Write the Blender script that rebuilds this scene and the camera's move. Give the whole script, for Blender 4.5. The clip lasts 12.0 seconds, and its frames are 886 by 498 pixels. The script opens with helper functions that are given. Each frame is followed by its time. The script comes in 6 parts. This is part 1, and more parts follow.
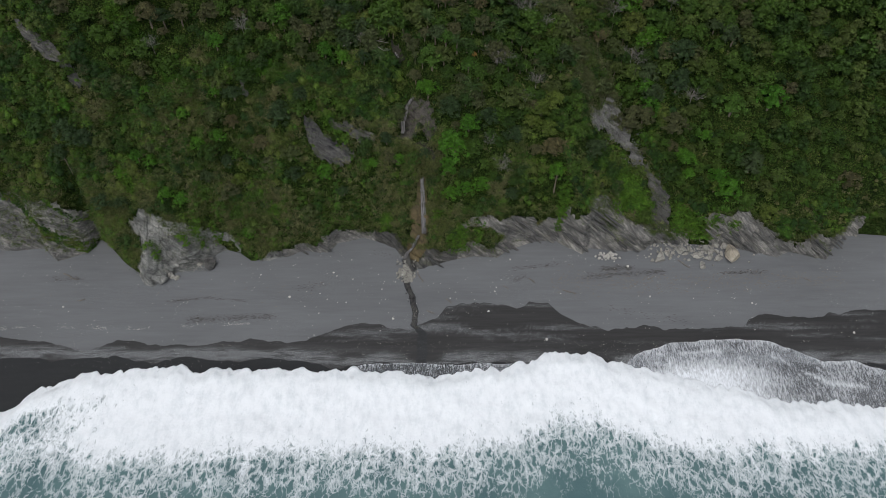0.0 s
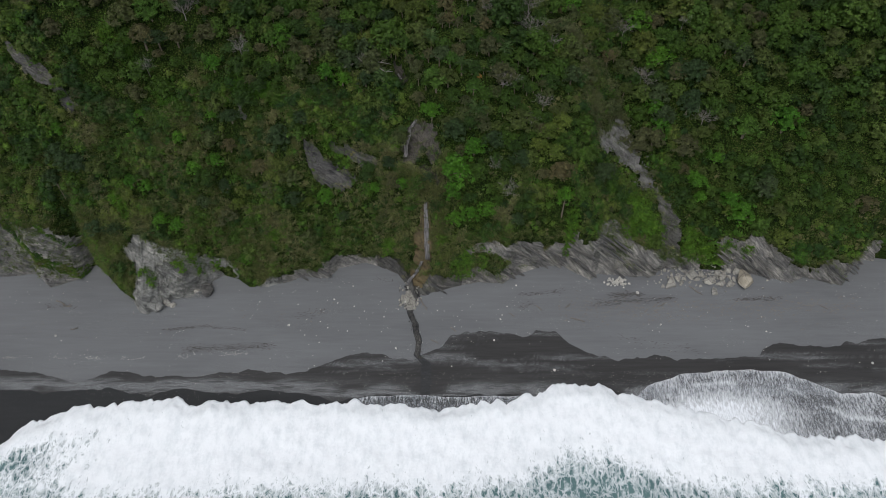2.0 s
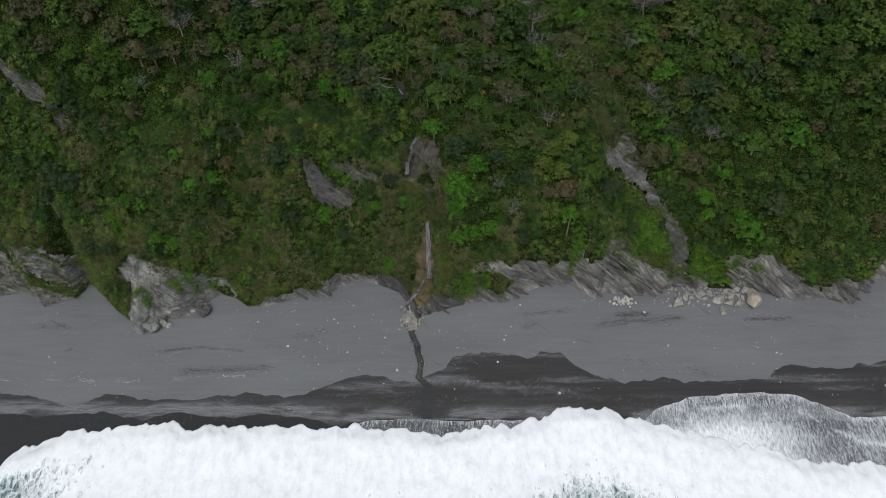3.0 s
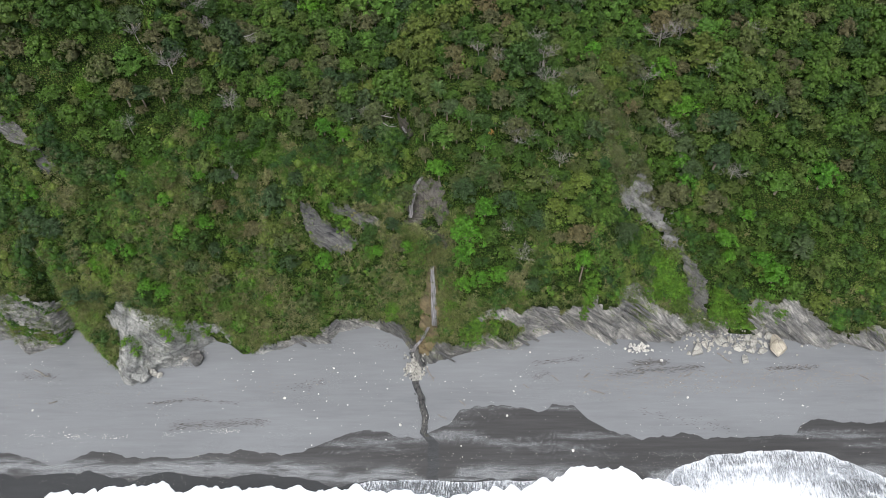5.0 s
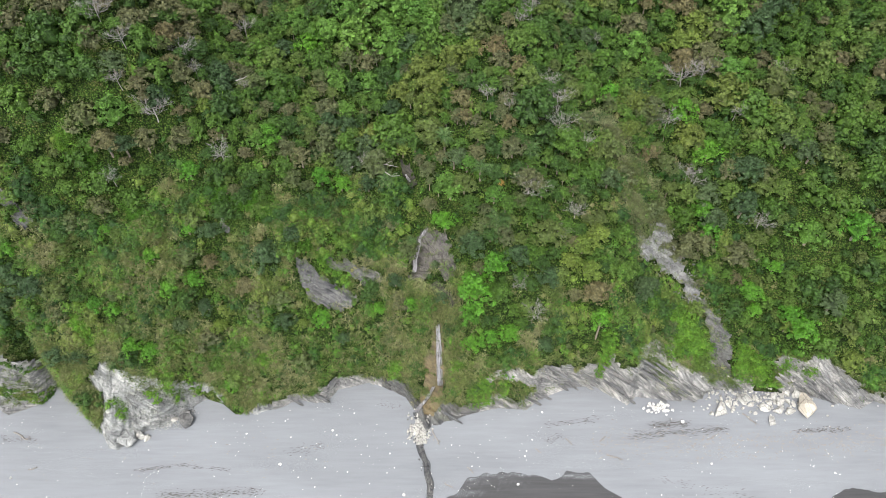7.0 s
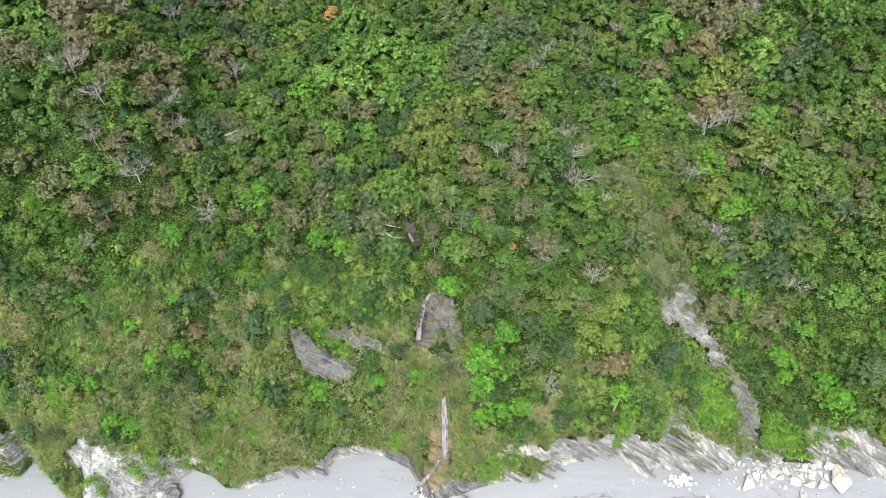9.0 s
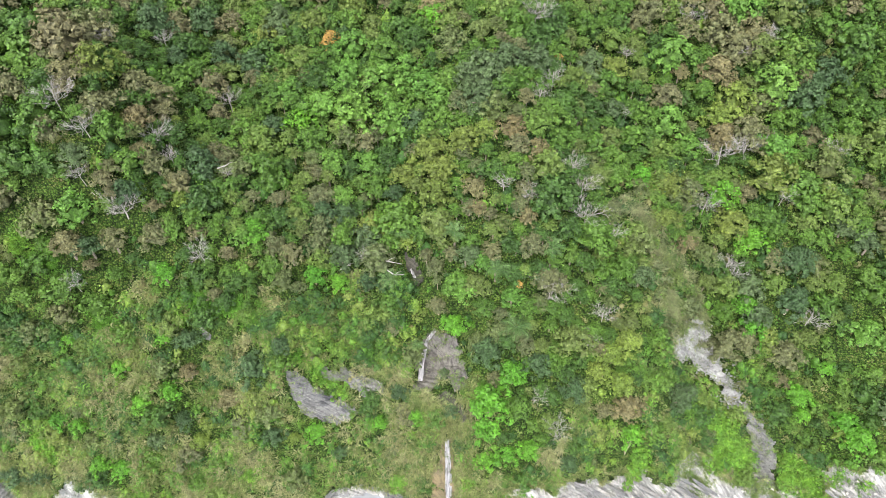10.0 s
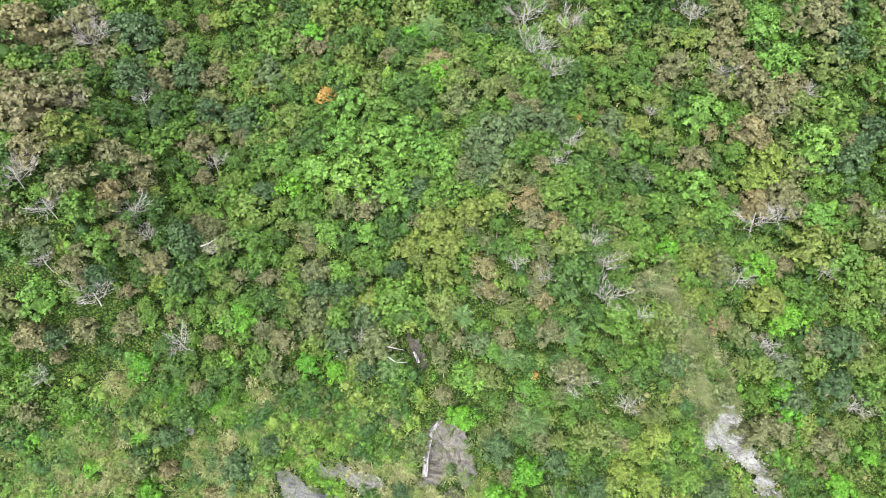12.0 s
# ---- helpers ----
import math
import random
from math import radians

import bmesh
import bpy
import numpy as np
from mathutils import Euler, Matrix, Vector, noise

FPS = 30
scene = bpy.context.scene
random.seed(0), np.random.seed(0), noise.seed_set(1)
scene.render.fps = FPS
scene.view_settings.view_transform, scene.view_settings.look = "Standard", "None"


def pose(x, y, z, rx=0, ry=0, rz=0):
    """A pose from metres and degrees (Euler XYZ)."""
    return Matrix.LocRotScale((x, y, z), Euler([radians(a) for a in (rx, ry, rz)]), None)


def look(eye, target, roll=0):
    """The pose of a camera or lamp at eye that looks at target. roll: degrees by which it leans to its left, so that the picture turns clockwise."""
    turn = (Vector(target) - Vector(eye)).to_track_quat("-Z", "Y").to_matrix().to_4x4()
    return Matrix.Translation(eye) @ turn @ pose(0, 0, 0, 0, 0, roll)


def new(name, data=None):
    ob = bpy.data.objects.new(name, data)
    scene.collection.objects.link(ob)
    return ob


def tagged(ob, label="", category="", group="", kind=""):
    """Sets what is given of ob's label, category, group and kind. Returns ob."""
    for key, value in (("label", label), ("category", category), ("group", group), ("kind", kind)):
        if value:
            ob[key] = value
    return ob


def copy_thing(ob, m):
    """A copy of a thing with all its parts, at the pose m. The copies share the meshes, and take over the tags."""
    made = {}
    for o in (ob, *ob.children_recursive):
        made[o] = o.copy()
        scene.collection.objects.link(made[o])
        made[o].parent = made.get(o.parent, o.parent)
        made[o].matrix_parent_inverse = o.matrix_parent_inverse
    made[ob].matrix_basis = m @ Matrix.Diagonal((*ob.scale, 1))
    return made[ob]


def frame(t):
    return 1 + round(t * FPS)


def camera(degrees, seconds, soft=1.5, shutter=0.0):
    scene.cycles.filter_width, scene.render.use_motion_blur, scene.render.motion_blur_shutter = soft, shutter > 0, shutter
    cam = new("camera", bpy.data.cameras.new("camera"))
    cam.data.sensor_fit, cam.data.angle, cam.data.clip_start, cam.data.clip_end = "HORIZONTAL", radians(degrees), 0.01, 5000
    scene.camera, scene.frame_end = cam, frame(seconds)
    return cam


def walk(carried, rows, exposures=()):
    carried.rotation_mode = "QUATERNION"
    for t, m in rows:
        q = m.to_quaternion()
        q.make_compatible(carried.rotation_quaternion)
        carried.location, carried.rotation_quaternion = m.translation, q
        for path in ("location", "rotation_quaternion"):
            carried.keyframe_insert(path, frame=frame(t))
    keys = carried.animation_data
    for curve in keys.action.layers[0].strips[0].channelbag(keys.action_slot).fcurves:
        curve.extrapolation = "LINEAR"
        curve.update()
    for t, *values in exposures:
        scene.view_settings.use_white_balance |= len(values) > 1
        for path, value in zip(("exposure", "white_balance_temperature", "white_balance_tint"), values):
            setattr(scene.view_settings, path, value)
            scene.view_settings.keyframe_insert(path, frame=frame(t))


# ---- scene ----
cam = camera(68.9, 12.0, soft=0.85)
METRES, EYE, TILT, LEAN, TURN = 60.0, 98.3, -51.3, 0.0, 0.0
ROWS = [
    (0.0, 0.0, 0.0, 0.0, 0.0, 0.0, 0.0),
    (0.5, -0.002, 0.0101, 0.0112, 0.02, 0.1, 0.01),
    (1.0, -0.0047, 0.0238, 0.0291, 0.02, 0.1, 0.01),
    (1.5, -0.0075, 0.04, 0.0495, 0.04, 0.12, 0.02),
    (2.0, -0.0091, 0.0588, 0.0708, 0.09, 0.22, 0.03),
    (2.5, -0.0099, 0.079, 0.0943, 0.16, 0.32, 0.04),
    (3.0, -0.0132, 0.1008, 0.1213, 0.17, 0.36, 0.06),
    (5.0, -0.0234, 0.201, 0.2425, 0.35, 0.51, 0.11),
    (5.5, -0.0269, 0.2282, 0.2761, 0.37, 0.51, 0.13),
    (6.0, -0.0296, 0.2558, 0.3113, 0.42, 0.5, 0.14),
    (6.5, -0.033, 0.2845, 0.3468, 0.44, 0.52, 0.15),
    (7.0, -0.0362, 0.3135, 0.3828, 0.47, 0.55, 0.14),
    (9.0, -0.0491, 0.4327, 0.5342, 0.54, 0.56, 0.17),
    (9.5, -0.0517, 0.4641, 0.5743, 0.58, 0.55, 0.18),
    (10.0, -0.055, 0.4957, 0.6154, 0.6, 0.52, 0.18),
    (10.5, -0.0572, 0.5272, 0.6563, 0.65, 0.51, 0.18),
    (11.0, -0.0597, 0.5589, 0.6965, 0.69, 0.54, 0.2),
    (11.5, -0.0628, 0.5908, 0.7375, 0.71, 0.55, 0.2),
    (12.0, -0.066, 0.6228, 0.779, 0.72, 0.54, 0.21),
]
walk(cam, [(t, pose(0, 0, EYE, TILT, LEAN, TURN) @ pose(METRES * x, METRES * y, METRES * z, 90 + pitch, roll, yaw)) for t, x, y, z, yaw, pitch, roll in ROWS],
     exposures=[(0.0, 0.07), (3.2, 0.21), (4.8, 1.18), (6.0, 1.77), (7.2, 2.05), (9.0, 2.46), (12.0, 2.91)])

# ---- world and sun: high overcast ----
SUN_UP, SUN_WAY = 62.0, 200.0
world = bpy.data.worlds.new("overcast_sky")
scene.world = world
world.use_nodes = True
wt = world.node_tree
sky = wt.nodes.new("ShaderNodeTexSky")
sky.sky_type, sky.sun_disc = "NISHITA", False
sky.sun_elevation, sky.sun_rotation = radians(SUN_UP), radians(SUN_WAY)
sky.air_density, sky.dust_density = 1.0, 3.0
pale = wt.nodes.new("ShaderNodeHueSaturation")
pale.inputs["Saturation"].default_value = 0.25
wt.links.new(sky.outputs[0], pale.inputs["Color"])
wt.links.new(pale.outputs[0], wt.nodes["Background"].inputs["Color"])
wt.nodes["Background"].inputs["Strength"].default_value = 0.15
sun_data = bpy.data.lights.new("sun", "SUN")
sun_data.energy, sun_data.angle, sun_data.color = 1.05, radians(28), (1.0, 0.97, 0.93)
sun = new("sun", sun_data)
up, way = radians(SUN_UP), radians(SUN_WAY)
toward = Vector((math.sin(way) * math.cos(up), math.cos(way) * math.cos(up), math.sin(up)))
sun.matrix_world = look(toward * 300, (0, 0, 0))

# ---- numbers, noise and the lie of the land ----
rng = np.random.default_rng(7)
LATTICE = rng.random((256, 256))


def vnoise(x, y, seed=0):
    """Smooth noise in 0..1 over the plane."""
    x, y = np.asarray(x, float) + 37.7 * seed + 1000, np.asarray(y, float) + 91.3 * seed + 1000
    i, j = np.floor(x).astype(int), np.floor(y).astype(int)
    u, v = x - i, y - j
    u, v = u * u * (3 - 2 * u), v * v * (3 - 2 * v)
    a, b = LATTICE[i % 256, j % 256], LATTICE[(i + 1) % 256, j % 256]
    c, d = LATTICE[i % 256, (j + 1) % 256], LATTICE[(i + 1) % 256, (j + 1) % 256]
    return (a * (1 - u) + b * u) * (1 - v) + (c * (1 - u) + d * u) * v


def fbm(x, y, size, octaves=4, seed=0):
    """Fractal noise about 0, within -0.5..0.5, with features of the given size in metres."""
    total, weight, norm = 0, 1.0, 0
    for n in range(octaves):
        total = total + weight * (vnoise(x / size * 2**n, y / size * 2**n, seed + n) - 0.5)
        norm, weight = norm + weight, weight * 0.5
    return total / norm


def smooth(v, lo=0.0, hi=1.0):
    v = np.clip((np.asarray(v, float) - lo) / (hi - lo), 0, 1)
    return v * v * (3 - 2 * v)


def curve(points):
    """x -> y through the given points, by straight pieces."""
    px, py = np.array(points, float).T
    return lambda x: np.interp(x, px, py)


def inside(x, y, poly):
    """Whether points lie in a polygon of the plan."""
    hit = np.zeros(np.shape(x), bool)
    for (x0, y0), (x1, y1) in zip(poly, poly[1:] + poly[:1]):
        with np.errstate(divide="ignore", invalid="ignore"):
            hit ^= ((y0 > y) != (y1 > y)) & (x < (x1 - x0) * (y - y0) / (y1 - y0 + 1e-12) + x0)
    return hit


# Foot of the cliff, in plan.
FOOT = curve([(-140, 75), (-100, 77), (-82, 76.5), (-76, 77.1), (-72.3, 74.1), (-67.3, 76.1), (-65.7, 79.2), (-63.7, 77.7), (-59.4, 73.5), (-56.8, 71.8),
              (-54.5, 68.7), (-53.1, 68.4), (-49.7, 71.4), (-46.9, 72.4), (-43.4, 75.3), (-41.1, 76.7), (-38.4, 75.9), (-36, 74.1),
              (-32.5, 74.1), (-26.1, 76.5), (-21.9, 75.9), (-20.1, 78.3), (-15, 79.5), (-11.8, 78.3), (-9.1, 77.1), (-7.2, 74.2),
              (-5.9, 71.8), (-3.4, 72.3), (0.7, 74.1), (5.8, 75.3), (10.2, 74.9), (12.1, 76.5), (17.4, 78.5), (21.6, 78.9), (26.3, 75.4),
              (27.9, 77), (34.7, 76.4), (38.4, 76.7), (40.3, 78.5), (54.6, 77.6), (63, 74.9), (65.6, 76.4), (72, 74.4), (77.2, 80.1), (100, 78)])
# Bare rock of the cliff: outlines along the shore and in height above the sand.
CLIFFS = {
    "west": [(-90, 10), (-75.9, 13.5), (-70, 12.8), (-66.9, 9), (-64.6, 5.2), (-63.4, 4.2), (-63.8, 2.6), (-65.6, 0.7), (-65.7, -1), (-90, -1)],
    "point": [(-56.3, 8.9), (-54.7, 10.9), (-52.4, 11.2), (-49.2, 8.8), (-45.9, 8), (-42.1, 5.4), (-37.6, 2.8), (-38.2, 1.7), (-42.3, 3), (-41.5, 1), (-41.4, -1), (-56.6, -1), (-55.8, 2.4), (-55.2, 4.6), (-55.4, 6.2), (-56, 7.3), (-57, 7.6)],
    "mid": [(-34.5, 0.2), (-33.2, 0.5), (-32.4, 1.7), (-27.2, 1.9), (-24.9, 1.9), (-22.7, 3), (-22.6, 3.9), (-18.8, 2.9), (-15.2, 1.7), (-12, 2.6), (-10.3, 3.6), (-8.5, 4.6), (-7.4, 1.9), (-6.2, 0.9), (-6, -1), (-34.5, -1)],
    "foot": [(-7, 2.2), (-4.4, 2.7), (-1.1, 2.5), (4.4, 3.3), (8.1, 2.5), (10.9, 2.2), (12, -1), (-7, -1)],
    "main": [(2.6, 8.2), (8.7, 8.7), (13.2, 8.1), (17.4, 5.2), (22.3, 6), (22.4, 8.4), (23.1, 9.1), (25, 7.8), (26.5, 9.9), (27.7, 10.2), (29.8, 9.6), (31.9, 7.6), (34.4, 6), (38.3, 4.4), (39.9, 3), (41.5, -1), (11, -1), (10.3, 2.4), (11.2, 3.8), (9.6, 6), (5.1, 7.1)],
    "gully": [(37.5, 4.4), (41.9, 2.6), (46.7, 1.7), (47.9, -1), (37, -1)],
    "east": [(49.7, 4.3), (51.3, 5.3), (54, 5.1), (57, 7.2), (58.2, 6.2), (60.5, 4.7), (62.4, 4), (66.3, 1.8), (67.8, 4.2), (90, 5), (90, -1), (53, -1), (50.3, 2)],
}
# Heights of the leaf canopy on a coarse plan: a row for each x, a column for each y.
GRID_X = np.array([-100, -72, -50, -32, -14, 4, 20, 34, 46, 62, 90.0])
GRID_Y = np.array([78, 84, 90, 97, 105, 114, 124, 136.0])
CANOPY = np.array([
    [16.3, 26.4, 36.3, 47.1, 57, 64, 70, 76], [15.7, 26.1, 36.1, 47.5, 57.4, 63.5, 65.4, 67], [14.5, 24, 33.3, 43.4, 53.1, 55.1, 53.2, 53.9],
    [10.1, 21.7, 31.1, 37.8, 41.2, 41, 43.6, 49], [6.2, 19.9, 25.5, 31.5, 34.9, 40.4, 47.8, 51.5], [12.3, 20.6, 27.1, 35.8, 42, 46.4, 50.3, 52.3],
    [15.6, 22.6, 26.9, 31.7, 37.3, 39.2, 44.6, 52.1], [7.4, 11.3, 15.4, 23.4, 32.1, 36.9, 45.3, 54.6], [4, 8.9, 15.9, 25.8, 34.4, 39.3, 46.9, 55.8],
    [7.9, 15.2, 22.4, 29.8, 36.5, 42.7, 49.5, 57.6], [13.6, 19.4, 26.5, 32.8, 41.7, 47.7, 54.3, 62.2]])

# Knolls and hollows finer than that plan: x, y, rise, width.
BUMPS = [(-8, 99.6, -1.8, 2), (-6.5, 91.5, -3.2, 3.5), (-24, 89, 3.5, 4), (-35.5, 85.3, -3.5, 4.5), (2.5, 83, 2.5, 3.5), (-43, 94, -2.5, 5), (-58.6, 83.6, 2.3, 4)]


def beach(y):
    """Height of the sand."""
    return 2.3 - (75 - np.asarray(y, float)) * np.where(np.asarray(y) < 75, 0.075, 0.02)


def cubic(values, n, u):
    """Catmull-Rom along axis 0 of a stack of four."""
    p0, p1, p2, p3 = (values(n + k) for k in (-1, 0, 1, 2))
    return p1 + 0.5 * u * (p2 - p0 + u * (2 * p0 - 5 * p1 + 4 * p2 - p3 + u * (3 * (p1 - p2) + p3 - p0)))


def canopy(x, y):
    """Height of the leaf canopy, smooth over the coarse plan, rising to a ridge behind."""
    x, yy = np.clip(np.asarray(x, float), -100, 90), np.clip(np.asarray(y, float), 70, 136)
    i = np.clip(np.searchsorted(GRID_X, x, "right") - 1, 0, len(GRID_X) - 2)
    j = np.clip(np.searchsorted(GRID_Y, yy, "right") - 1, 0, len(GRID_Y) - 2)
    u, v = (x - GRID_X[i]) / (GRID_X[i + 1] - GRID_X[i]), (yy - GRID_Y[j]) / (GRID_Y[j + 1] - GRID_Y[j])
    u = u * u * (3 - 2 * u)

    def column(m):
        m = np.clip(m, 0, len(GRID_Y) - 1)
        return CANOPY[i, m] * (1 - u) + CANOPY[i + 1, m] * u

    low = column(j) + (column(j + 1) - column(j)) * v
    z = np.where(v < 0, low, cubic(column, j, np.clip(v, 0, 1)))
    for bx_, by_, rise, wide in BUMPS:
        z = z + rise * np.exp(-((x - bx_) ** 2 + (yy - by_) ** 2) / wide**2)
    return z + np.clip(np.asarray(y) - 136, 0, 170) * 0.62


OUTCROPS = {
    "slab": [(-23.9, 86.3), (-22.3, 86.4), (-19.8, 85.9), (-17, 85), (-15.3, 83.8), (-16.4, 83.2), (-20.5, 83.2), (-22.4, 83.8), (-23.5, 84.7)],
    "streak": [(-20.9, 87.65), (-18.1, 88.15), (-14.9, 87.65), (-11.8, 86.55), (-12.3, 85.55), (-14.3, 85.75), (-16.7, 86.65), (-18.9, 87.15)],
    "high": [(-69.2, 94.3), (-66, 92.8), (-62.9, 91.2), (-61.6, 90.9), (-61.3, 90.2), (-60.6, 89.5), (-59.4, 88.9), (-58.9, 88.2), (-60.5, 88.1), (-61.9, 88.6), (-62.5, 89.5), (-63.5, 89.9), (-66.6, 91.1), (-68.9, 92.9)],
    "upper_fall": [(-5.4, 93.2), (-2.7, 92.3), (-1.5, 89.4), (-0.7, 87.5), (-1.1, 85.9), (-2.9, 85.9), (-3.4, 87.5), (-4.6, 88), (-5.2, 86.7), (-6.2, 86.2), (-7.7, 86.2), (-7.8, 89.5), (-6.8, 92)],
    "hollow_rim": [(-4.5, 86.3), (-2.6, 85.6), (-1.6, 84.3), (-1.1, 82.2), (-1.9, 82.3), (-2.5, 84), (-4.1, 85), (-5.6, 85.3)],
    "lower_fall": [(-4.4, 82), (-2.9, 81.9), (-2.9, 80.1), (-2.5, 76.2), (-4.3, 73.7), (-6.5, 73.9), (-6.8, 76.8), (-6.2, 79.3), (-4.7, 80.4)],
    "scree": [(29, 96.3), (31.3, 96.8), (33.4, 95), (35.6, 92), (36.8, 90.6), (38.2, 88.8), (37.4, 87.4), (36.2, 88.2), (35.2, 89.9), (33.5, 91.1), (30.4, 92.2), (27.2, 92), (26.7, 92.7), (29.1, 95.1)],
    "gully": [(37, 88.9), (38.6, 88.6), (38.9, 87.9), (41, 85.9), (42.9, 84.6), (43.4, 81.3), (43, 78.5), (39.5, 78), (38.9, 80.7), (39.6, 83.6), (38.4, 86.3), (36.8, 87.6)],
    "stream_bed": [(-9.4, 101.6), (-8.2, 101), (-7.3, 99.8), (-6.9, 97.8), (-7.8, 97.4), (-8.4, 98), (-8.8, 99.7)],
    "ledge": [(-36, 91.8), (-34.4, 91.2), (-32.6, 89.6), (-33.3, 89.4), (-35, 90.6)],
}
GRASSY = [(18.4, 106.9), (21.8, 106.6), (24.8, 103.1), (27.3, 101.5), (30.4, 99.4), (31.9, 97), (29.2, 93.5), (25.7, 91.6), (24, 94.5), (24.6, 97.6), (21.8, 100.1), (19.4, 102.9)]


def outcrop(x, y):
    """Name index of the rock outcrop at a point, or -1; ragged edges."""
    wx, wy = x + 1.5 * fbm(x, y, 1.3, 4, 40), y + 1.5 * fbm(x, y, 1.3, 4, 50)
    found = np.full(np.shape(x), -1)
    for n, poly in enumerate(OUTCROPS.values()):
        found = np.where(inside(wx, wy, poly), n, found)
    return found


WALL = 4.5  # rise of the rock wall for each metre inland


def ground(x, y):
    """Height of the soil and rock of the hillside."""
    x, y = np.asarray(x, float), np.asarray(y, float)
    foot = FOOT(x)
    s = y - foot + 0.45 * fbm(x, y, 2.5, 3, 3) * smooth(y - foot, 0, 1.5)
    low = beach(foot)
    base = canopy(x, y) - 0.6 - 1.5 * smooth(s, 6, 26) - 0.4 * (smooth(x, 38, 44) * smooth(s, 3, 9))
    base = np.maximum(base, low + 0.5 * s)
    base = np.maximum(base, low + np.minimum(1.25 * s, 8.5 + 0.3 * s) * smooth(x, -61, -57) * smooth(-x, 40, 46))
    steep = low + WALL * s + 0.3 * np.clip(s, 0, None) ** 2
    z = np.minimum(steep, base)
    edge = np.exp(-np.abs(steep - base) / 1.5) * 0.45
    z = np.where(s > 0, z - edge * smooth(s, 0, 1.5), beach(y) + WALL * (y - foot))
    z = z + 1.5 * fbm(x, y, 6, 4, 9) * smooth(s, 1, 5)
    return z


def on_cliff(x, h):
    """Whether a place on the steep foot of the slope is bare rock; ragged edges."""
    wx, wh = x + 1.8 * fbm(x, h, 2.2, 3, 20), h + 2.2 * fbm(x, h, 1.6, 3, 21)
    hit = np.zeros(np.broadcast(x, h).shape, bool)
    for poly in CLIFFS.values():
        hit |= inside(wx, np.where(h < 0.4, h, wh), poly)
    return hit


def bare(x, y):
    """Whether a place lies on the bare rock of the cliff."""
    x, y = np.asarray(x, float), np.asarray(y, float)
    s = y - FOOT(x)
    return (s > -0.6) & (s < 9) & on_cliff(x, ground(x, y) - beach(FOOT(x)))


def rock_relief(x, y):
    """Height of the bedded rock over the ground: terraces of uneven beds that run down to the right, and cracks across them."""
    k = 0.33 * x + 0.94 * y + 1.6 * fbm(x, y, 6, 3, 31)
    high = 0
    for n, (thick, amount) in enumerate(((2.4, 1.15), (0.8, 0.45), (0.35, 0.2))):
        bed = np.floor(k / thick)
        part_of = np.floor((0.94 * x - 0.33 * y) / (thick * 4.0) + 7 * vnoise(bed * 1.7, bed * 0 + n, 35))
        inner = k / thick - bed
        high = high + amount * (LATTICE[(bed.astype(int) * 7 + 31 * n) % 256, (part_of.astype(int) * 5) % 256] - 0.5 + 0.55 * (0.5 - inner))
    return high + 0.5 * fbm(x, y, 1.5, 4, 33)


# ---- mesh helpers ----
def link(name, verts, faces, material, parent=None, flat=True, tint=None):
    """One mesh object from numpy arrays; faces are all quads or all triangles."""
    verts, faces = np.asarray(verts, np.float32), np.asarray(faces, np.int32)
    me = bpy.data.meshes.new(name)
    me.vertices.add(len(verts))
    me.vertices.foreach_set("co", verts.ravel())
    me.loops.add(faces.size)
    me.loops.foreach_set("vertex_index", faces.ravel())
    me.polygons.add(len(faces))
    me.polygons.foreach_set("loop_start", np.arange(0, faces.size, faces.shape[1], dtype=np.int32))
    me.update(calc_edges=True)
    if not flat:
        me.polygons.foreach_set("use_smooth", np.ones(len(faces), bool))
    if tint is not None:
        me.attributes.new("tint", "FLOAT", "POINT").data.foreach_set("value", np.asarray(tint, np.float32))
    me.materials.append(material)
    ob = new(name, me)
    ob.parent = parent
    return ob


def part(name, mesh, parent, label="", m=None):
    """An object on an existing mesh, under a thing or a part."""
    ob = new(name, mesh)
    ob.parent = parent
    if m is not None:
        ob.matrix_basis = m
    return tagged(ob, label)


def baked(name, bm, material, flat=True):
    """A mesh from a bmesh."""
    me = bpy.data.meshes.new(name)
    if not flat:
        for f in bm.faces:
            f.smooth = True
    bm.to_mesh(me)
    bm.free()
    me.materials.append(material)
    return me


def sheet(xs, ys):
    """Vertex positions in plan and quads of a grid."""
    gx, gy = np.meshgrid(xs, ys, indexing="ij")
    n, m = gx.shape
    a = (np.arange(n - 1)[:, None] * m + np.arange(m - 1)[None]).ravel()
    return gx, gy, np.stack([a, a + m, a + m + 1, a + 1], 1)


def leaf_blades(centres, normals, length, width, r):
    """A pointed leaf at each centre, lying across its normal, at a random turn: three corners each."""
    n = len(centres)
    normals = normals / (np.linalg.norm(normals, axis=1, keepdims=True) + 1e-9)
    t = np.cross(normals, r.normal(size=(n, 3)))
    t /= np.linalg.norm(t, axis=1, keepdims=True) + 1e-9
    b = np.cross(normals, t)
    ln, wd = np.broadcast_to(length, n)[:, None] / 2, np.broadcast_to(width, n)[:, None] / 2
    return np.stack([centres - t * ln * 0.7 - b * wd, centres - t * ln * 0.7 + b * wd, centres + t * ln - normals * ln * 0.25], 1).reshape(-1, 3)


# ---- materials ----
def shader(name, roughness=0.8, specular=0.3):
    m = bpy.data.materials.new(name)
    m.use_nodes = True
    bsdf = m.node_tree.nodes["Principled BSDF"]
    bsdf.inputs["Roughness"].default_value = roughness
    bsdf.inputs["Specular IOR Level"].default_value = specular
    return m, m.node_tree, bsdf


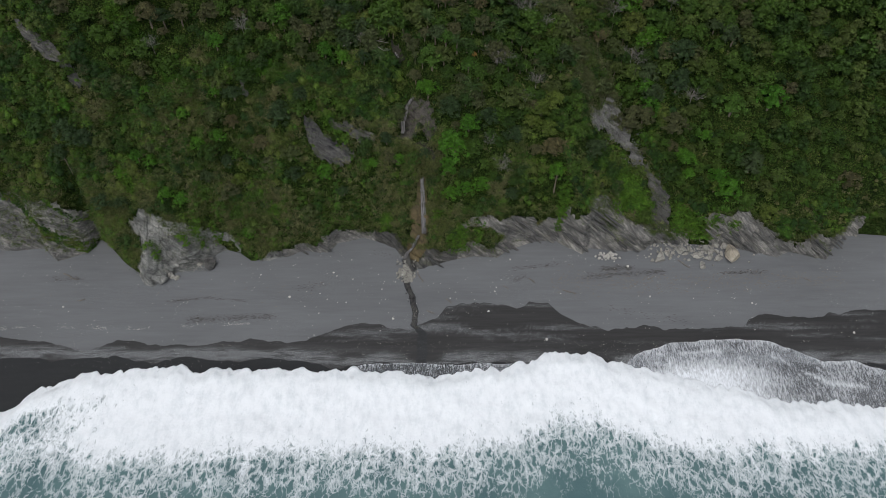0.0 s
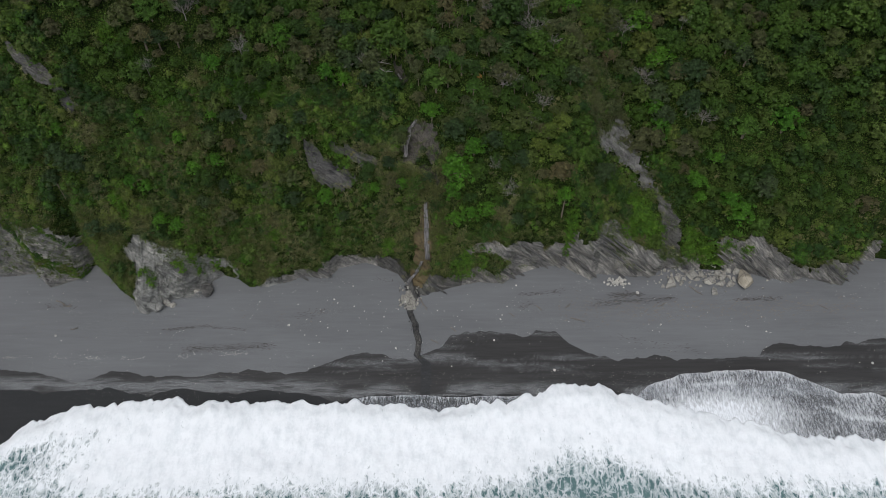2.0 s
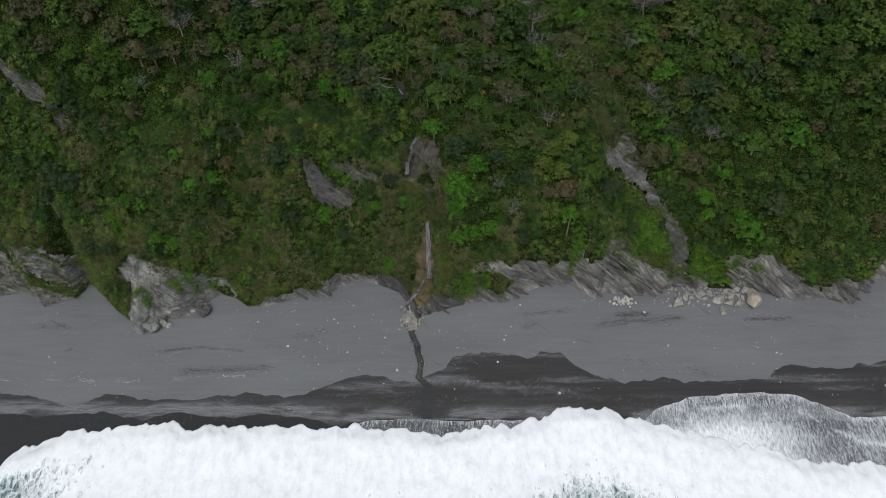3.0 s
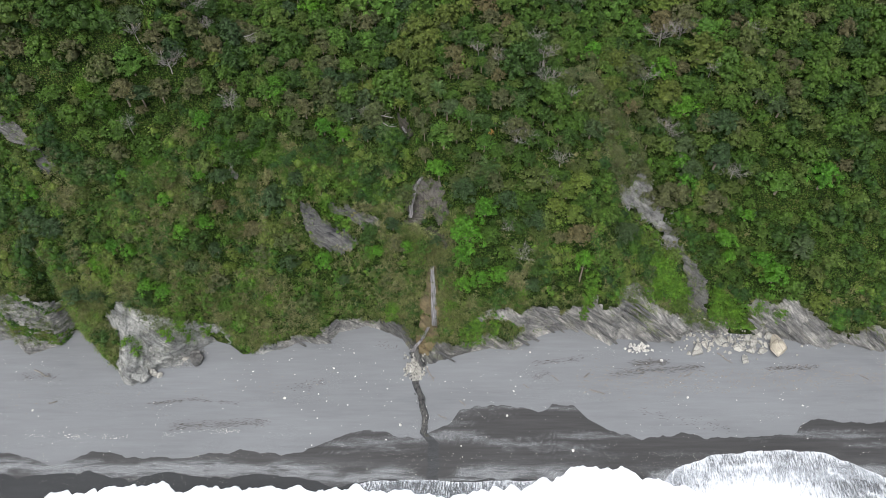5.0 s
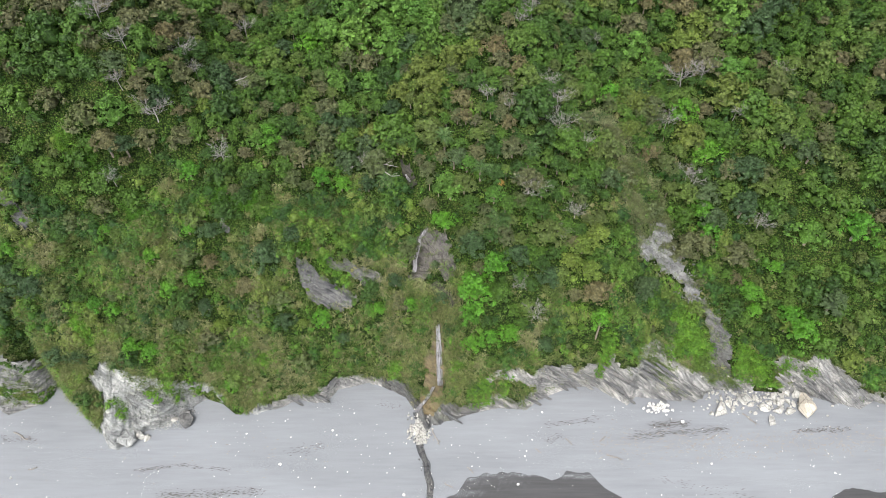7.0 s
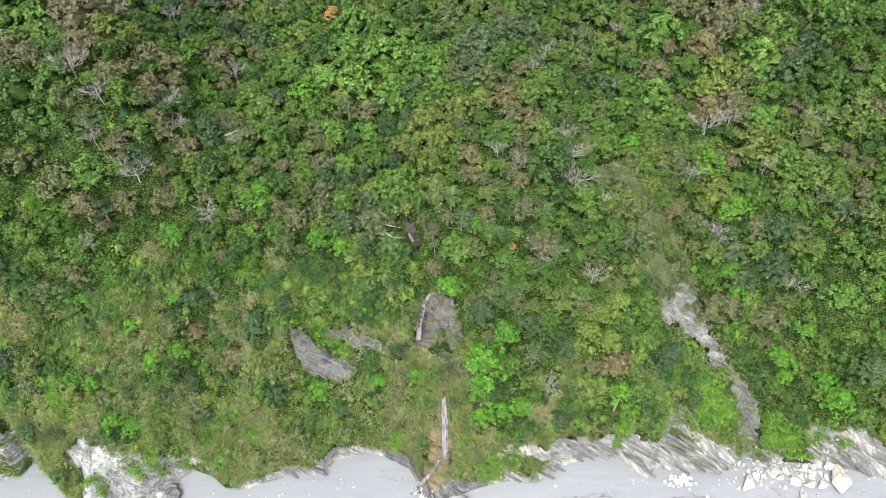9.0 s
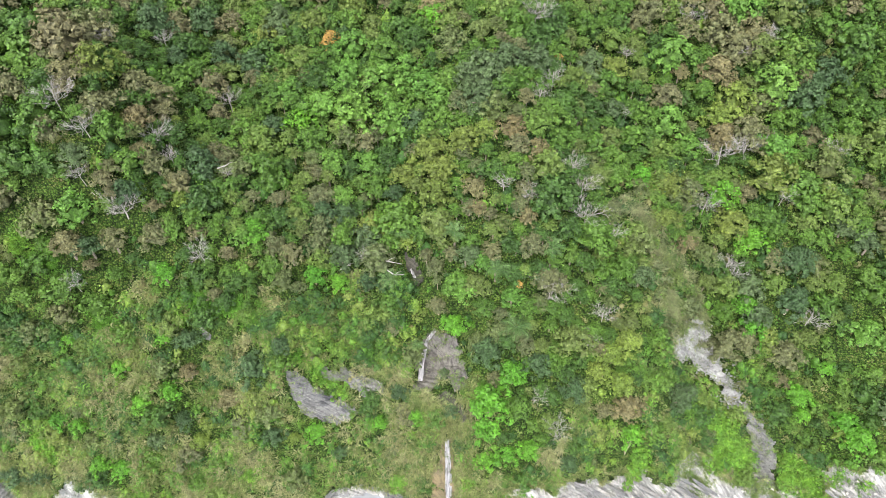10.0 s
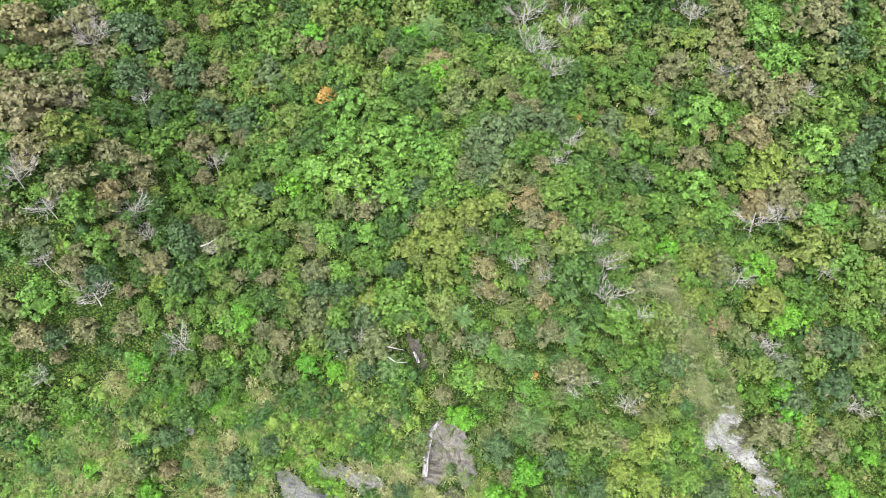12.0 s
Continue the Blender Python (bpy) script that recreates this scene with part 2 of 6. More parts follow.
def node(nt, kind, **values):
    n = nt.nodes.new("ShaderNode" + kind)
    for key, value in values.items():
        socket = n.inputs[key.replace("_", " ")]
        if isinstance(value, bpy.types.NodeSocket):
            nt.links.new(value, socket)
        else:
            socket.default_value = value
    return n


def ramp(nt, fac, stops):
    n = nt.nodes.new("ShaderNodeValToRGB")
    e = n.color_ramp.elements
    while len(e) < len(stops):
        e.new(0.5)
    for item, (at, colour) in zip(e, stops):
        item.position, item.color = at, (*colour, 1)
    nt.links.new(fac, n.inputs["Fac"])
    return n.outputs["Color"]


def maths(nt, kind, a, b=0.0, clamp=False):
    n = nt.nodes.new("ShaderNodeMath")
    n.operation, n.use_clamp = kind, clamp
    for socket, value in zip(n.inputs, (a, b)):
        if isinstance(value, bpy.types.NodeSocket):
            nt.links.new(value, socket)
        else:
            socket.default_value = value
    return n.outputs[0]


def mixed(nt, fac, a, b, blend="MIX"):
    n = nt.nodes.new("ShaderNodeMix")
    n.data_type, n.blend_type = "RGBA", blend
    for socket, value in zip((n.inputs[0], n.inputs[6], n.inputs[7]), (fac, a, b)):
        if isinstance(value, bpy.types.NodeSocket):
            nt.links.new(value, socket)
        else:
            socket.default_value = value if isinstance(value, float) else (*value, 1)
    return n.outputs[2]


def placed(nt, scale=(1, 1, 1), turn=(0, 0, 0)):
    """World position, turned and then scaled, for textures at real size."""
    geo = nt.nodes.new("ShaderNodeNewGeometry")
    turned = node(nt, "Mapping", Vector=geo.outputs["Position"], Rotation=tuple(radians(a) for a in turn)).outputs[0]
    return node(nt, "Mapping", Vector=turned, Scale=scale).outputs[0]


def noisy(nt, vector, scale, detail=4.0, rough=0.55):
    return node(nt, "TexNoise", Vector=vector, Scale=scale, Detail=detail, Roughness=rough).outputs["Fac"]


def bumped(nt, bsdf, height, strength, distance):
    b = node(nt, "Bump", Height=height, Strength=strength, Distance=distance)
    nt.links.new(b.outputs[0], bsdf.inputs["Normal"])


def foliage(name, stops, source="object", spread=0.28):
    """Leaves: a colour for each plant out of stops, varied leaf by leaf and patch by patch, with shade between leaves
    painted in.
    """
    m, nt, bsdf = shader(name, 0.6, 0.25)
    if source == "object":
        pick = nt.nodes.new("ShaderNodeObjectInfo").outputs["Random"]
    else:
        a = nt.nodes.new("ShaderNodeAttribute")
        a.attribute_name = "tint"
        pick = a.outputs["Fac"]
    island = nt.nodes.new("ShaderNodeNewGeometry").outputs["Random Per Island"]
    jitter = maths(nt, "MULTIPLY", maths(nt, "SUBTRACT", island, 0.5), 0.1)
    colour = ramp(nt, maths(nt, "ADD", pick, jitter, True), stops)
    light = maths(nt, "ADD", 1.0 - spread / 2, maths(nt, "MULTIPLY", island, spread))
    patch = maths(nt, "ADD", 0.72, maths(nt, "MULTIPLY", noisy(nt, placed(nt), 0.6, 3.0), 0.56))
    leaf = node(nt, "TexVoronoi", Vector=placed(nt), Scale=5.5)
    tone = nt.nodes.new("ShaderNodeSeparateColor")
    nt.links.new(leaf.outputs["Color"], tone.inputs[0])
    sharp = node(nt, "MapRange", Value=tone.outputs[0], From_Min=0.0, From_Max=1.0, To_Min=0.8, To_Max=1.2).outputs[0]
    # Leaf cells lighter at the centre, darker at the rim: shade painted between leaves.
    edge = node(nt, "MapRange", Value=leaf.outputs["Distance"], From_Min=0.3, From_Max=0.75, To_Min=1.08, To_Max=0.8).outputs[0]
    spray = node(nt, "TexVoronoi", Vector=placed(nt), Scale=1.9)
    spray_tone = nt.nodes.new("ShaderNodeSeparateColor")
    nt.links.new(spray.outputs["Color"], spray_tone.inputs[0])
    spray_light = node(nt, "MapRange", Value=spray_tone.outputs[0], From_Min=0.0, From_Max=1.0, To_Min=0.74, To_Max=1.28).outputs[0]
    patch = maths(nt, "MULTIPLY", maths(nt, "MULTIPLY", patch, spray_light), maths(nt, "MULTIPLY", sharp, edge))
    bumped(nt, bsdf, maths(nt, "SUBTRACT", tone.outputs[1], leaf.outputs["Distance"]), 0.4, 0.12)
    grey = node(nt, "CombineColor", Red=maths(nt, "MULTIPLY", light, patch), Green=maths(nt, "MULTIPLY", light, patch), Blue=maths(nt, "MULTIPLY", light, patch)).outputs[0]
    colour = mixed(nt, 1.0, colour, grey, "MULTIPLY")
    nt.links.new(colour, bsdf.inputs["Base Color"])
    thin = node(nt, "BsdfTranslucent", Color=colour)
    blend = node(nt, "MixShader", Fac=0.28)
    nt.links.new(bsdf.outputs[0], blend.inputs[1])
    nt.links.new(thin.outputs[0], blend.inputs[2])
    nt.links.new(blend.outputs[0], nt.nodes["Material Output"].inputs["Surface"])
    return m


GREENS = [(0.0, (0.024, 0.054, 0.010)), (0.18, (0.032, 0.070, 0.010)), (0.36, (0.042, 0.088, 0.010)), (0.52, (0.051, 0.102, 0.013)), (0.66, (0.069, 0.106, 0.020)), (0.78, (0.063, 0.086, 0.021)), (0.9, (0.057, 0.074, 0.028)), (1.0, (0.081, 0.081, 0.037))]
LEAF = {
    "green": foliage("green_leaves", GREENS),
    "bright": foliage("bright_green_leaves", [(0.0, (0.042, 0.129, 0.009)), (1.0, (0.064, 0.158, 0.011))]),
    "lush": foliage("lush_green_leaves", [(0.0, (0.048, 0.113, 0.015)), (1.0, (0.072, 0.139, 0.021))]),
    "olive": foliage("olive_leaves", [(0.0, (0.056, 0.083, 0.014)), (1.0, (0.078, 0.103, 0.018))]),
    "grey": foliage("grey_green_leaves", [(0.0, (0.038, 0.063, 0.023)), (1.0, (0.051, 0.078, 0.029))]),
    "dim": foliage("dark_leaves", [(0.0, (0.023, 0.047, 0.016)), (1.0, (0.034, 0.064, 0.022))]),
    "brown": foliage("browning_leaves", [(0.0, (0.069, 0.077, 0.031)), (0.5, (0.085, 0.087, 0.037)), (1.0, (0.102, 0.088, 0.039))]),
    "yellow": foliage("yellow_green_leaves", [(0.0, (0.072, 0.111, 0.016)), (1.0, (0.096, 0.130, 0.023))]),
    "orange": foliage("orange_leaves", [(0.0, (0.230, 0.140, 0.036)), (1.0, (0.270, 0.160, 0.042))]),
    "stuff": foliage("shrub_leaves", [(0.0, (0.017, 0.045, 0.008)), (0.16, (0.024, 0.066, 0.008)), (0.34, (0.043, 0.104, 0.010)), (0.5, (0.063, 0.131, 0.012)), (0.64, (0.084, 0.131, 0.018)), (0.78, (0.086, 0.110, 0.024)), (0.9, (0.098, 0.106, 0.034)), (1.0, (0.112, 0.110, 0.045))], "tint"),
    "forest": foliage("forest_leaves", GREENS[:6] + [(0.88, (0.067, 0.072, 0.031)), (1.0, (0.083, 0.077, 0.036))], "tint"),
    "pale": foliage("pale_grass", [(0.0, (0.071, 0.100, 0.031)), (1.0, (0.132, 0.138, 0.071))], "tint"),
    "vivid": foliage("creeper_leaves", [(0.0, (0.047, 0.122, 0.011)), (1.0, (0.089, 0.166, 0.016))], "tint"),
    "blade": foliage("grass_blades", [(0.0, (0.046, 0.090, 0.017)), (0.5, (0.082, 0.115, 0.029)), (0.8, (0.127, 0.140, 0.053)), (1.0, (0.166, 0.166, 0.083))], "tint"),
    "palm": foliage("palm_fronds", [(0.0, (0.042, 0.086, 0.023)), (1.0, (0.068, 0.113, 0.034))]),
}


def make_bark(name, lo, hi):
    m, nt, bsdf = shader(name, 0.9, 0.2)
    at = placed(nt, (6, 6, 1.5))
    nt.links.new(ramp(nt, noisy(nt, at, 2.0), [(0.3, lo), (0.7, hi)]), bsdf.inputs["Base Color"])
    bumped(nt, bsdf, noisy(nt, at, 5.0), 0.5, 0.02)
    return m


BARK = make_bark("bark", (0.10, 0.08, 0.06), (0.2, 0.17, 0.14))
DEADWOOD = make_bark("bleached_wood", (0.13, 0.121, 0.115), (0.225, 0.21, 0.2))
DRIFTWOOD = make_bark("driftwood", (0.075, 0.066, 0.060), (0.2, 0.183, 0.166))
DARKWOOD = make_bark("drift_debris", (0.03, 0.028, 0.027), (0.075, 0.068, 0.064))


def make_rock(name, stops, band=1.0, stain=0.35, each=False):
    """Foliated rock: streaks along the beds, pale veins, dark damp stains."""
    m, nt, bsdf = shader(name, 0.85, 0.3)
    beds = placed(nt, (0.22 * band, 0.5 * band, 2.2 * band), (0, -36, 0))
    wide = noisy(nt, placed(nt, (0.12 * band, 0.25 * band, 0.8 * band), (0, -36, 0)), 1.0, 5.0, 0.6)
    rough = noisy(nt, placed(nt), 1.1, 7.0, 0.7)
    streak = maths(nt, "ADD", maths(nt, "ADD", maths(nt, "MULTIPLY", noisy(nt, beds, 1.3, 7.0, 0.75), 0.5), maths(nt, "MULTIPLY", noisy(nt, placed(nt, (0.55 * band, 1.2 * band, 6.0 * band), (0, -36, 0)), 1.0, 5.0, 0.75), 0.3)), maths(nt, "ADD", maths(nt, "MULTIPLY", wide, 0.25), maths(nt, "MULTIPLY", rough, 0.15)))
    streak = maths(nt, "SUBTRACT", maths(nt, "MULTIPLY", streak, 1.2), 0.22)
    colour = ramp(nt, streak, stops)
    blot = ramp(nt, noisy(nt, placed(nt), 0.35, 4.0), [(0.35, (1 - stain,) * 3), (0.65, (1.12, 1.1, 1.06))])
    colour = mixed(nt, 1.0, colour, blot, "MULTIPLY")
    if each:
        own = nt.nodes.new("ShaderNodeObjectInfo").outputs["Random"]
        colour = mixed(nt, 1.0, colour, ramp(nt, own, [(0.0, (0.55, 0.55, 0.57)), (0.6, (0.95, 0.95, 0.95)), (1.0, (1.5, 1.46, 1.38))]), "MULTIPLY")
    algae = ramp(nt, noisy(nt, placed(nt), 0.5, 6.0, 0.7), [(0.52, (0, 0, 0)), (0.66, (0.5, 0.5, 0.5))])
    tone = nt.nodes.new("ShaderNodeSeparateColor")
    nt.links.new(algae, tone.inputs[0])
    colour = mixed(nt, maths(nt, "MULTIPLY", tone.outputs[0], stain * 1.6), colour, (0.085, 0.09, 0.045))
    cell = node(nt, "TexVoronoi", Vector=placed(nt, (0.55 * band, 0.8 * band, 1.9 * band), (0, -36, 0)), Scale=1.0)
    cell.feature = "DISTANCE_TO_EDGE"
    crack = ramp(nt, maths(nt, "ADD", cell.outputs["Distance"], maths(nt, "MULTIPLY", rough, 0.06)), [(0.03, (0.5,) * 3), (0.085, (1.0,) * 3)])
    colour = mixed(nt, 1.0, colour, crack, "MULTIPLY")
    grain = ramp(nt, noisy(nt, placed(nt), 7.0, 4.0, 0.7), [(0.3, (0.72,) * 3), (0.7, (1.2,) * 3)])
    nt.links.new(mixed(nt, 1.0, colour, grain, "MULTIPLY"), bsdf.inputs["Base Color"])
    bumped(nt, bsdf, maths(nt, "ADD", streak, maths(nt, "MULTIPLY", noisy(nt, placed(nt), 3.0, 6.0), 0.6)), 0.9, 0.25)
    return m


SCHIST = make_rock("grey_schist", [(0.34, (0.061, 0.062, 0.065)), (0.43, (0.126, 0.126, 0.128)), (0.52, (0.177, 0.176, 0.173)), (0.58, (0.321, 0.314, 0.299)), (0.63, (0.191, 0.188, 0.181)), (0.7, (0.363, 0.354, 0.337))])
PALE_SCHIST = make_rock("pale_fractured_schist", [(0.34, (0.067, 0.069, 0.072)), (0.44, (0.148, 0.152, 0.152)), (0.54, (0.204, 0.211, 0.207)), (0.62, (0.312, 0.315, 0.302)), (0.7, (0.194, 0.197, 0.188))], 0.8, 0.35)
SCREE = make_rock("pale_scree", [(0.3, (0.08, 0.081, 0.084)), (0.5, (0.150, 0.151, 0.152)), (0.65, (0.235, 0.235, 0.232))], 1.0, 0.25)
MID_SCHIST = make_rock("weathered_schist", [(0.38, (0.022, 0.023, 0.026)), (0.45, (0.056, 0.058, 0.059)), (0.5, (0.114, 0.113, 0.110)), (0.55, (0.056, 0.056, 0.055)), (0.61, (0.187, 0.183, 0.176)), (0.69, (0.081, 0.081, 0.079))], 0.65)
DARK_SCHIST = make_rock("dark_schist", [(0.38, (0.018, 0.018, 0.021)), (0.45, (0.048, 0.049, 0.051)), (0.5, (0.096, 0.095, 0.094)), (0.54, (0.040, 0.040, 0.042)), (0.6, (0.152, 0.150, 0.144)), (0.68, (0.064, 0.064, 0.064))], 0.6)
SLAB_ROCK = make_rock("bedded_schist", [(0.3, (0.055, 0.056, 0.059)), (0.5, (0.115, 0.116, 0.118)), (0.7, (0.2, 0.197, 0.19))], 1.0, 0.3, True)
PALE_ROCK = make_rock("pale_boulder", [(0.3, (0.18, 0.175, 0.16)), (0.5, (0.28, 0.275, 0.255)), (0.7, (0.38, 0.375, 0.345))], 0.6, 0.2)
CREAM_ROCK = make_rock("cream_boulder", [(0.3, (0.24, 0.205, 0.155)), (0.5, (0.35, 0.32, 0.265)), (0.7, (0.43, 0.41, 0.365))], 0.5, 0.2)
WET_ROCK = make_rock("wet_brown_rock", [(0.37, (0.018, 0.017, 0.016)), (0.45, (0.05, 0.046, 0.042)), (0.51, (0.1, 0.094, 0.086)), (0.56, (0.045, 0.042, 0.038)), (0.63, (0.13, 0.123, 0.113)), (0.7, (0.06, 0.056, 0.05))], 0.6, 0.3)
# Damp rock coloured much darker to paint in the shadow of the stream hollow.
DAMP_SHADED_ROCK = make_rock("damp_shaded_rock", [(0.37, (0.010, 0.010, 0.008)), (0.5, (0.032, 0.030, 0.024)), (0.63, (0.055, 0.051, 0.042))], 0.7, 0.3)
MOSSY_ROCK = make_rock("mossy_brown_rock", [(0.3, (0.042, 0.032, 0.018)), (0.5, (0.092, 0.072, 0.038)), (0.7, (0.145, 0.118, 0.070))], 0.8, 0.3)
WHITE_STONE = make_rock("white_stone", [(0.3, (0.32, 0.32, 0.31)), (0.6, (0.54, 0.53, 0.51))], 3.0, 0.1)


def make_soil():
    """Soil under a mat of small ground plants and litter, with the shade among them put into its colour."""
    m, nt, bsdf = shader("shaded_overgrown_soil", 0.95, 0.1)
    leaf = node(nt, "TexVoronoi", Vector=placed(nt), Scale=4.5)
    tone = nt.nodes.new("ShaderNodeSeparateColor")
    nt.links.new(leaf.outputs["Color"], tone.inputs[0])
    value = maths(nt, "ADD", maths(nt, "MULTIPLY", noisy(nt, placed(nt), 0.5, 6.0, 0.7), 0.75), maths(nt, "MULTIPLY", tone.outputs[0], 0.3))
    # Base tones kept very dark to stand for shade in the gaps between plants.
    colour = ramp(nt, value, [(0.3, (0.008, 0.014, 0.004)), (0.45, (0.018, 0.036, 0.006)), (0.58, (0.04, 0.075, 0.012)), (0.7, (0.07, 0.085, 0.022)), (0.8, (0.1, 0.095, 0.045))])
    # Painted shade: each leaf cell's colour darkens outward, as between real leaves.
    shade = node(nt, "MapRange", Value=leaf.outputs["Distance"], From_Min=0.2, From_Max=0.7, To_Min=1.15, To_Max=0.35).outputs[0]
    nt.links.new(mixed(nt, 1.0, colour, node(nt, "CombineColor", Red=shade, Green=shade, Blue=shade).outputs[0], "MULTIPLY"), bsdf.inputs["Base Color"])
    bumped(nt, bsdf, maths(nt, "SUBTRACT", noisy(nt, placed(nt), 4.0, 6.0, 0.7), leaf.outputs["Distance"]), 1.0, 0.25)
    return m


def make_sand(name, tone, roughness, specular, lined=0.0):
    m, nt, bsdf = shader(name, roughness, specular)
    broad = noisy(nt, placed(nt, (0.25, 1.0, 1.0)), 0.22, 5.0)
    fine = noisy(nt, placed(nt), 14.0, 3.0, 0.8)
    ripple = noisy(nt, placed(nt, (0.15, 1.6, 1.0)), 1.2, 4.0)
    value = maths(nt, "ADD", maths(nt, "MULTIPLY", broad, 0.5), maths(nt, "ADD", maths(nt, "MULTIPLY", fine, 0.25), maths(nt, "MULTIPLY", ripple, 0.25)))
    colour = ramp(nt, value, [(0.3, tuple(c * 0.8 for c in tone)), (0.5, tone), (0.7, tuple(c * 1.18 for c in tone))])
    a = nt.nodes.new("ShaderNodeAttribute")
    a.attribute_name = "tint"
    speck = ramp(nt, noisy(nt, placed(nt), 9.0, 2.0, 0.9), [(0.4, (0.05, 0.053, 0.056)), (0.55, (0.13, 0.137, 0.145)), (0.68, (0.34, 0.35, 0.36))])
    lines = node(nt, "MapRange", Value=noisy(nt, placed(nt, (0.22, 1.7, 1)), 1.1, 8.0, 0.72), From_Min=0.36, From_Max=0.62, To_Min=0.0, To_Max=1.5).outputs[0]
    grains = maths(nt, "MULTIPLY", a.outputs["Fac"], maths(nt, "ADD", 0.12, lines), True)
    streaky = ramp(nt, noisy(nt, placed(nt, (0.1, 1.5, 1)), 0.9, 7.0, 0.7), [(0.36, (0.8,) * 3), (0.5, (1.0,) * 3), (0.64, (1.24,) * 3)])
    colour = mixed(nt, lined, colour, streaky, "MULTIPLY")
    colour = mixed(nt, grains, colour, speck)
    nt.links.new(colour, bsdf.inputs["Base Color"])
    bumped(nt, bsdf, maths(nt, "ADD", fine, ripple), 0.4, 0.04)
    return m


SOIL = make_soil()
DRY_SAND = make_sand("dry_grey_sand", (0.1205, 0.1255, 0.1335), 0.9, 0.2, 0.12)
WET_SAND = make_sand("wet_black_sand", (0.0275, 0.0272, 0.0278), 0.6, 0.25, 1.0)
SOAKED_SAND = make_sand("soaked_black_sand", (0.0155, 0.0165, 0.018), 0.5, 0.25)


def make_sea():
    """Teal water under foam; the tint attribute says how much foam lies on it."""
    m, nt, bsdf = shader("sea_water_and_foam", 0.2, 0.5)
    a = nt.nodes.new("ShaderNodeAttribute")
    a.attribute_name = "tint"
    warp = node(nt, "TexNoise", Vector=placed(nt, (1.0, 0.7, 1.0)), Scale=0.9, Detail=5.0).outputs["Color"]
    bent = node(nt, "VectorMath")
    bent.operation = "MULTIPLY_ADD"
    nt.links.new(warp, bent.inputs[0])
    bent.inputs[1].default_value = (1.5, 1.5, 0)
    nt.links.new(placed(nt, (1.0, 0.6, 0.3)), bent.inputs[2])
    cell = node(nt, "TexVoronoi", Vector=bent.outputs[0], Scale=1.0)
    cell.feature = "DISTANCE_TO_EDGE"
    small = node(nt, "TexVoronoi", Vector=bent.outputs[0], Scale=2.7)
    small.feature = "DISTANCE_TO_EDGE"
    lace = maths(nt, "ADD", maths(nt, "MULTIPLY", cell.outputs["Distance"], 1.3), maths(nt, "MULTIPLY", small.outputs["Distance"], 1.0))
    lace = maths(nt, "ADD", lace, maths(nt, "MULTIPLY", maths(nt, "SUBTRACT", noisy(nt, placed(nt, (1, 0.6, 1)), 0.35, 7.0, 0.7), 0.5), 1.3))
    cover = maths(nt, "MULTIPLY", maths(nt, "SUBTRACT", maths(nt, "MULTIPLY", a.outputs["Fac"], 1.5), lace), 1.45, True)
    depth = ramp(nt, noisy(nt, placed(nt), 0.12, 4.0), [(0.3, (0.05, 0.105, 0.115)), (0.7, (0.1, 0.175, 0.18))])
    froth = ramp(nt, noisy(nt, placed(nt, (1, 0.6, 1)), 0.9, 6.0, 0.7), [(0.3, (0.60, 0.645, 0.685)), (0.55, (0.715, 0.75, 0.79))])
    nt.links.new(mixed(nt, cover, depth, froth), bsdf.inputs["Base Color"])
    nt.links.new(maths(nt, "ADD", 0.18, maths(nt, "MULTIPLY", cover, 0.6)), bsdf.inputs["Roughness"])
    bumped(nt, bsdf, noisy(nt, placed(nt), 2.2, 6.0, 0.7), 0.35, 0.25)
    return m


def make_swash():
    """Thin run-up: white streaks over the sand that shows between them."""
    m, nt, bsdf = shader("thin_foam", 0.5, 0.3)
    a = nt.nodes.new("ShaderNodeAttribute")
    a.attribute_name = "tint"
    streak = noisy(nt, placed(nt, (7.5, 0.4, 1.0), (0, 0, 6)), 1.7, 7.0, 0.8)
    fleck = noisy(nt, placed(nt, (1.6, 0.5, 1)), 2.2, 5.0, 0.7)
    value = maths(nt, "ADD", maths(nt, "MULTIPLY", streak, 0.65), maths(nt, "MULTIPLY", fleck, 0.35))
    cover = maths(nt, "MULTIPLY", maths(nt, "SUBTRACT", maths(nt, "ADD", value, a.outputs["Fac"]), 0.66), 3.0, True)
    cover = maths(nt, "ADD", 0.06, maths(nt, "MULTIPLY", cover, 0.94))
    colour = ramp(nt, fleck, [(0.3, (0.46, 0.49, 0.53)), (0.6, (0.7, 0.735, 0.78))])
    nt.links.new(colour, bsdf.inputs["Base Color"])
    water = node(nt, "BsdfTransparent", Color=(0.92, 0.94, 0.97, 1))
    blend = node(nt, "MixShader", Fac=cover)
    nt.links.new(water.outputs[0], blend.inputs[1])
    nt.links.new(bsdf.outputs[0], blend.inputs[2])
    nt.links.new(blend.outputs[0], nt.nodes["Material Output"].inputs["Surface"])
    return m


SEA, SWASH = make_sea(), make_swash()


def make_falling():
    m, nt, bsdf = shader("falling_water", 0.35, 0.5)
    strand = noisy(nt, placed(nt, (9, 0.5, 0.25)), 1.5, 4.0)
    nt.links.new(ramp(nt, strand, [(0.36, (0.04, 0.037, 0.038)), (0.5, (0.125, 0.12, 0.125)), (0.66, (0.235, 0.23, 0.24))]), bsdf.inputs["Base Color"])
    bumped(nt, bsdf, strand, 0.5, 0.05)
    return m


FALLING = make_falling()

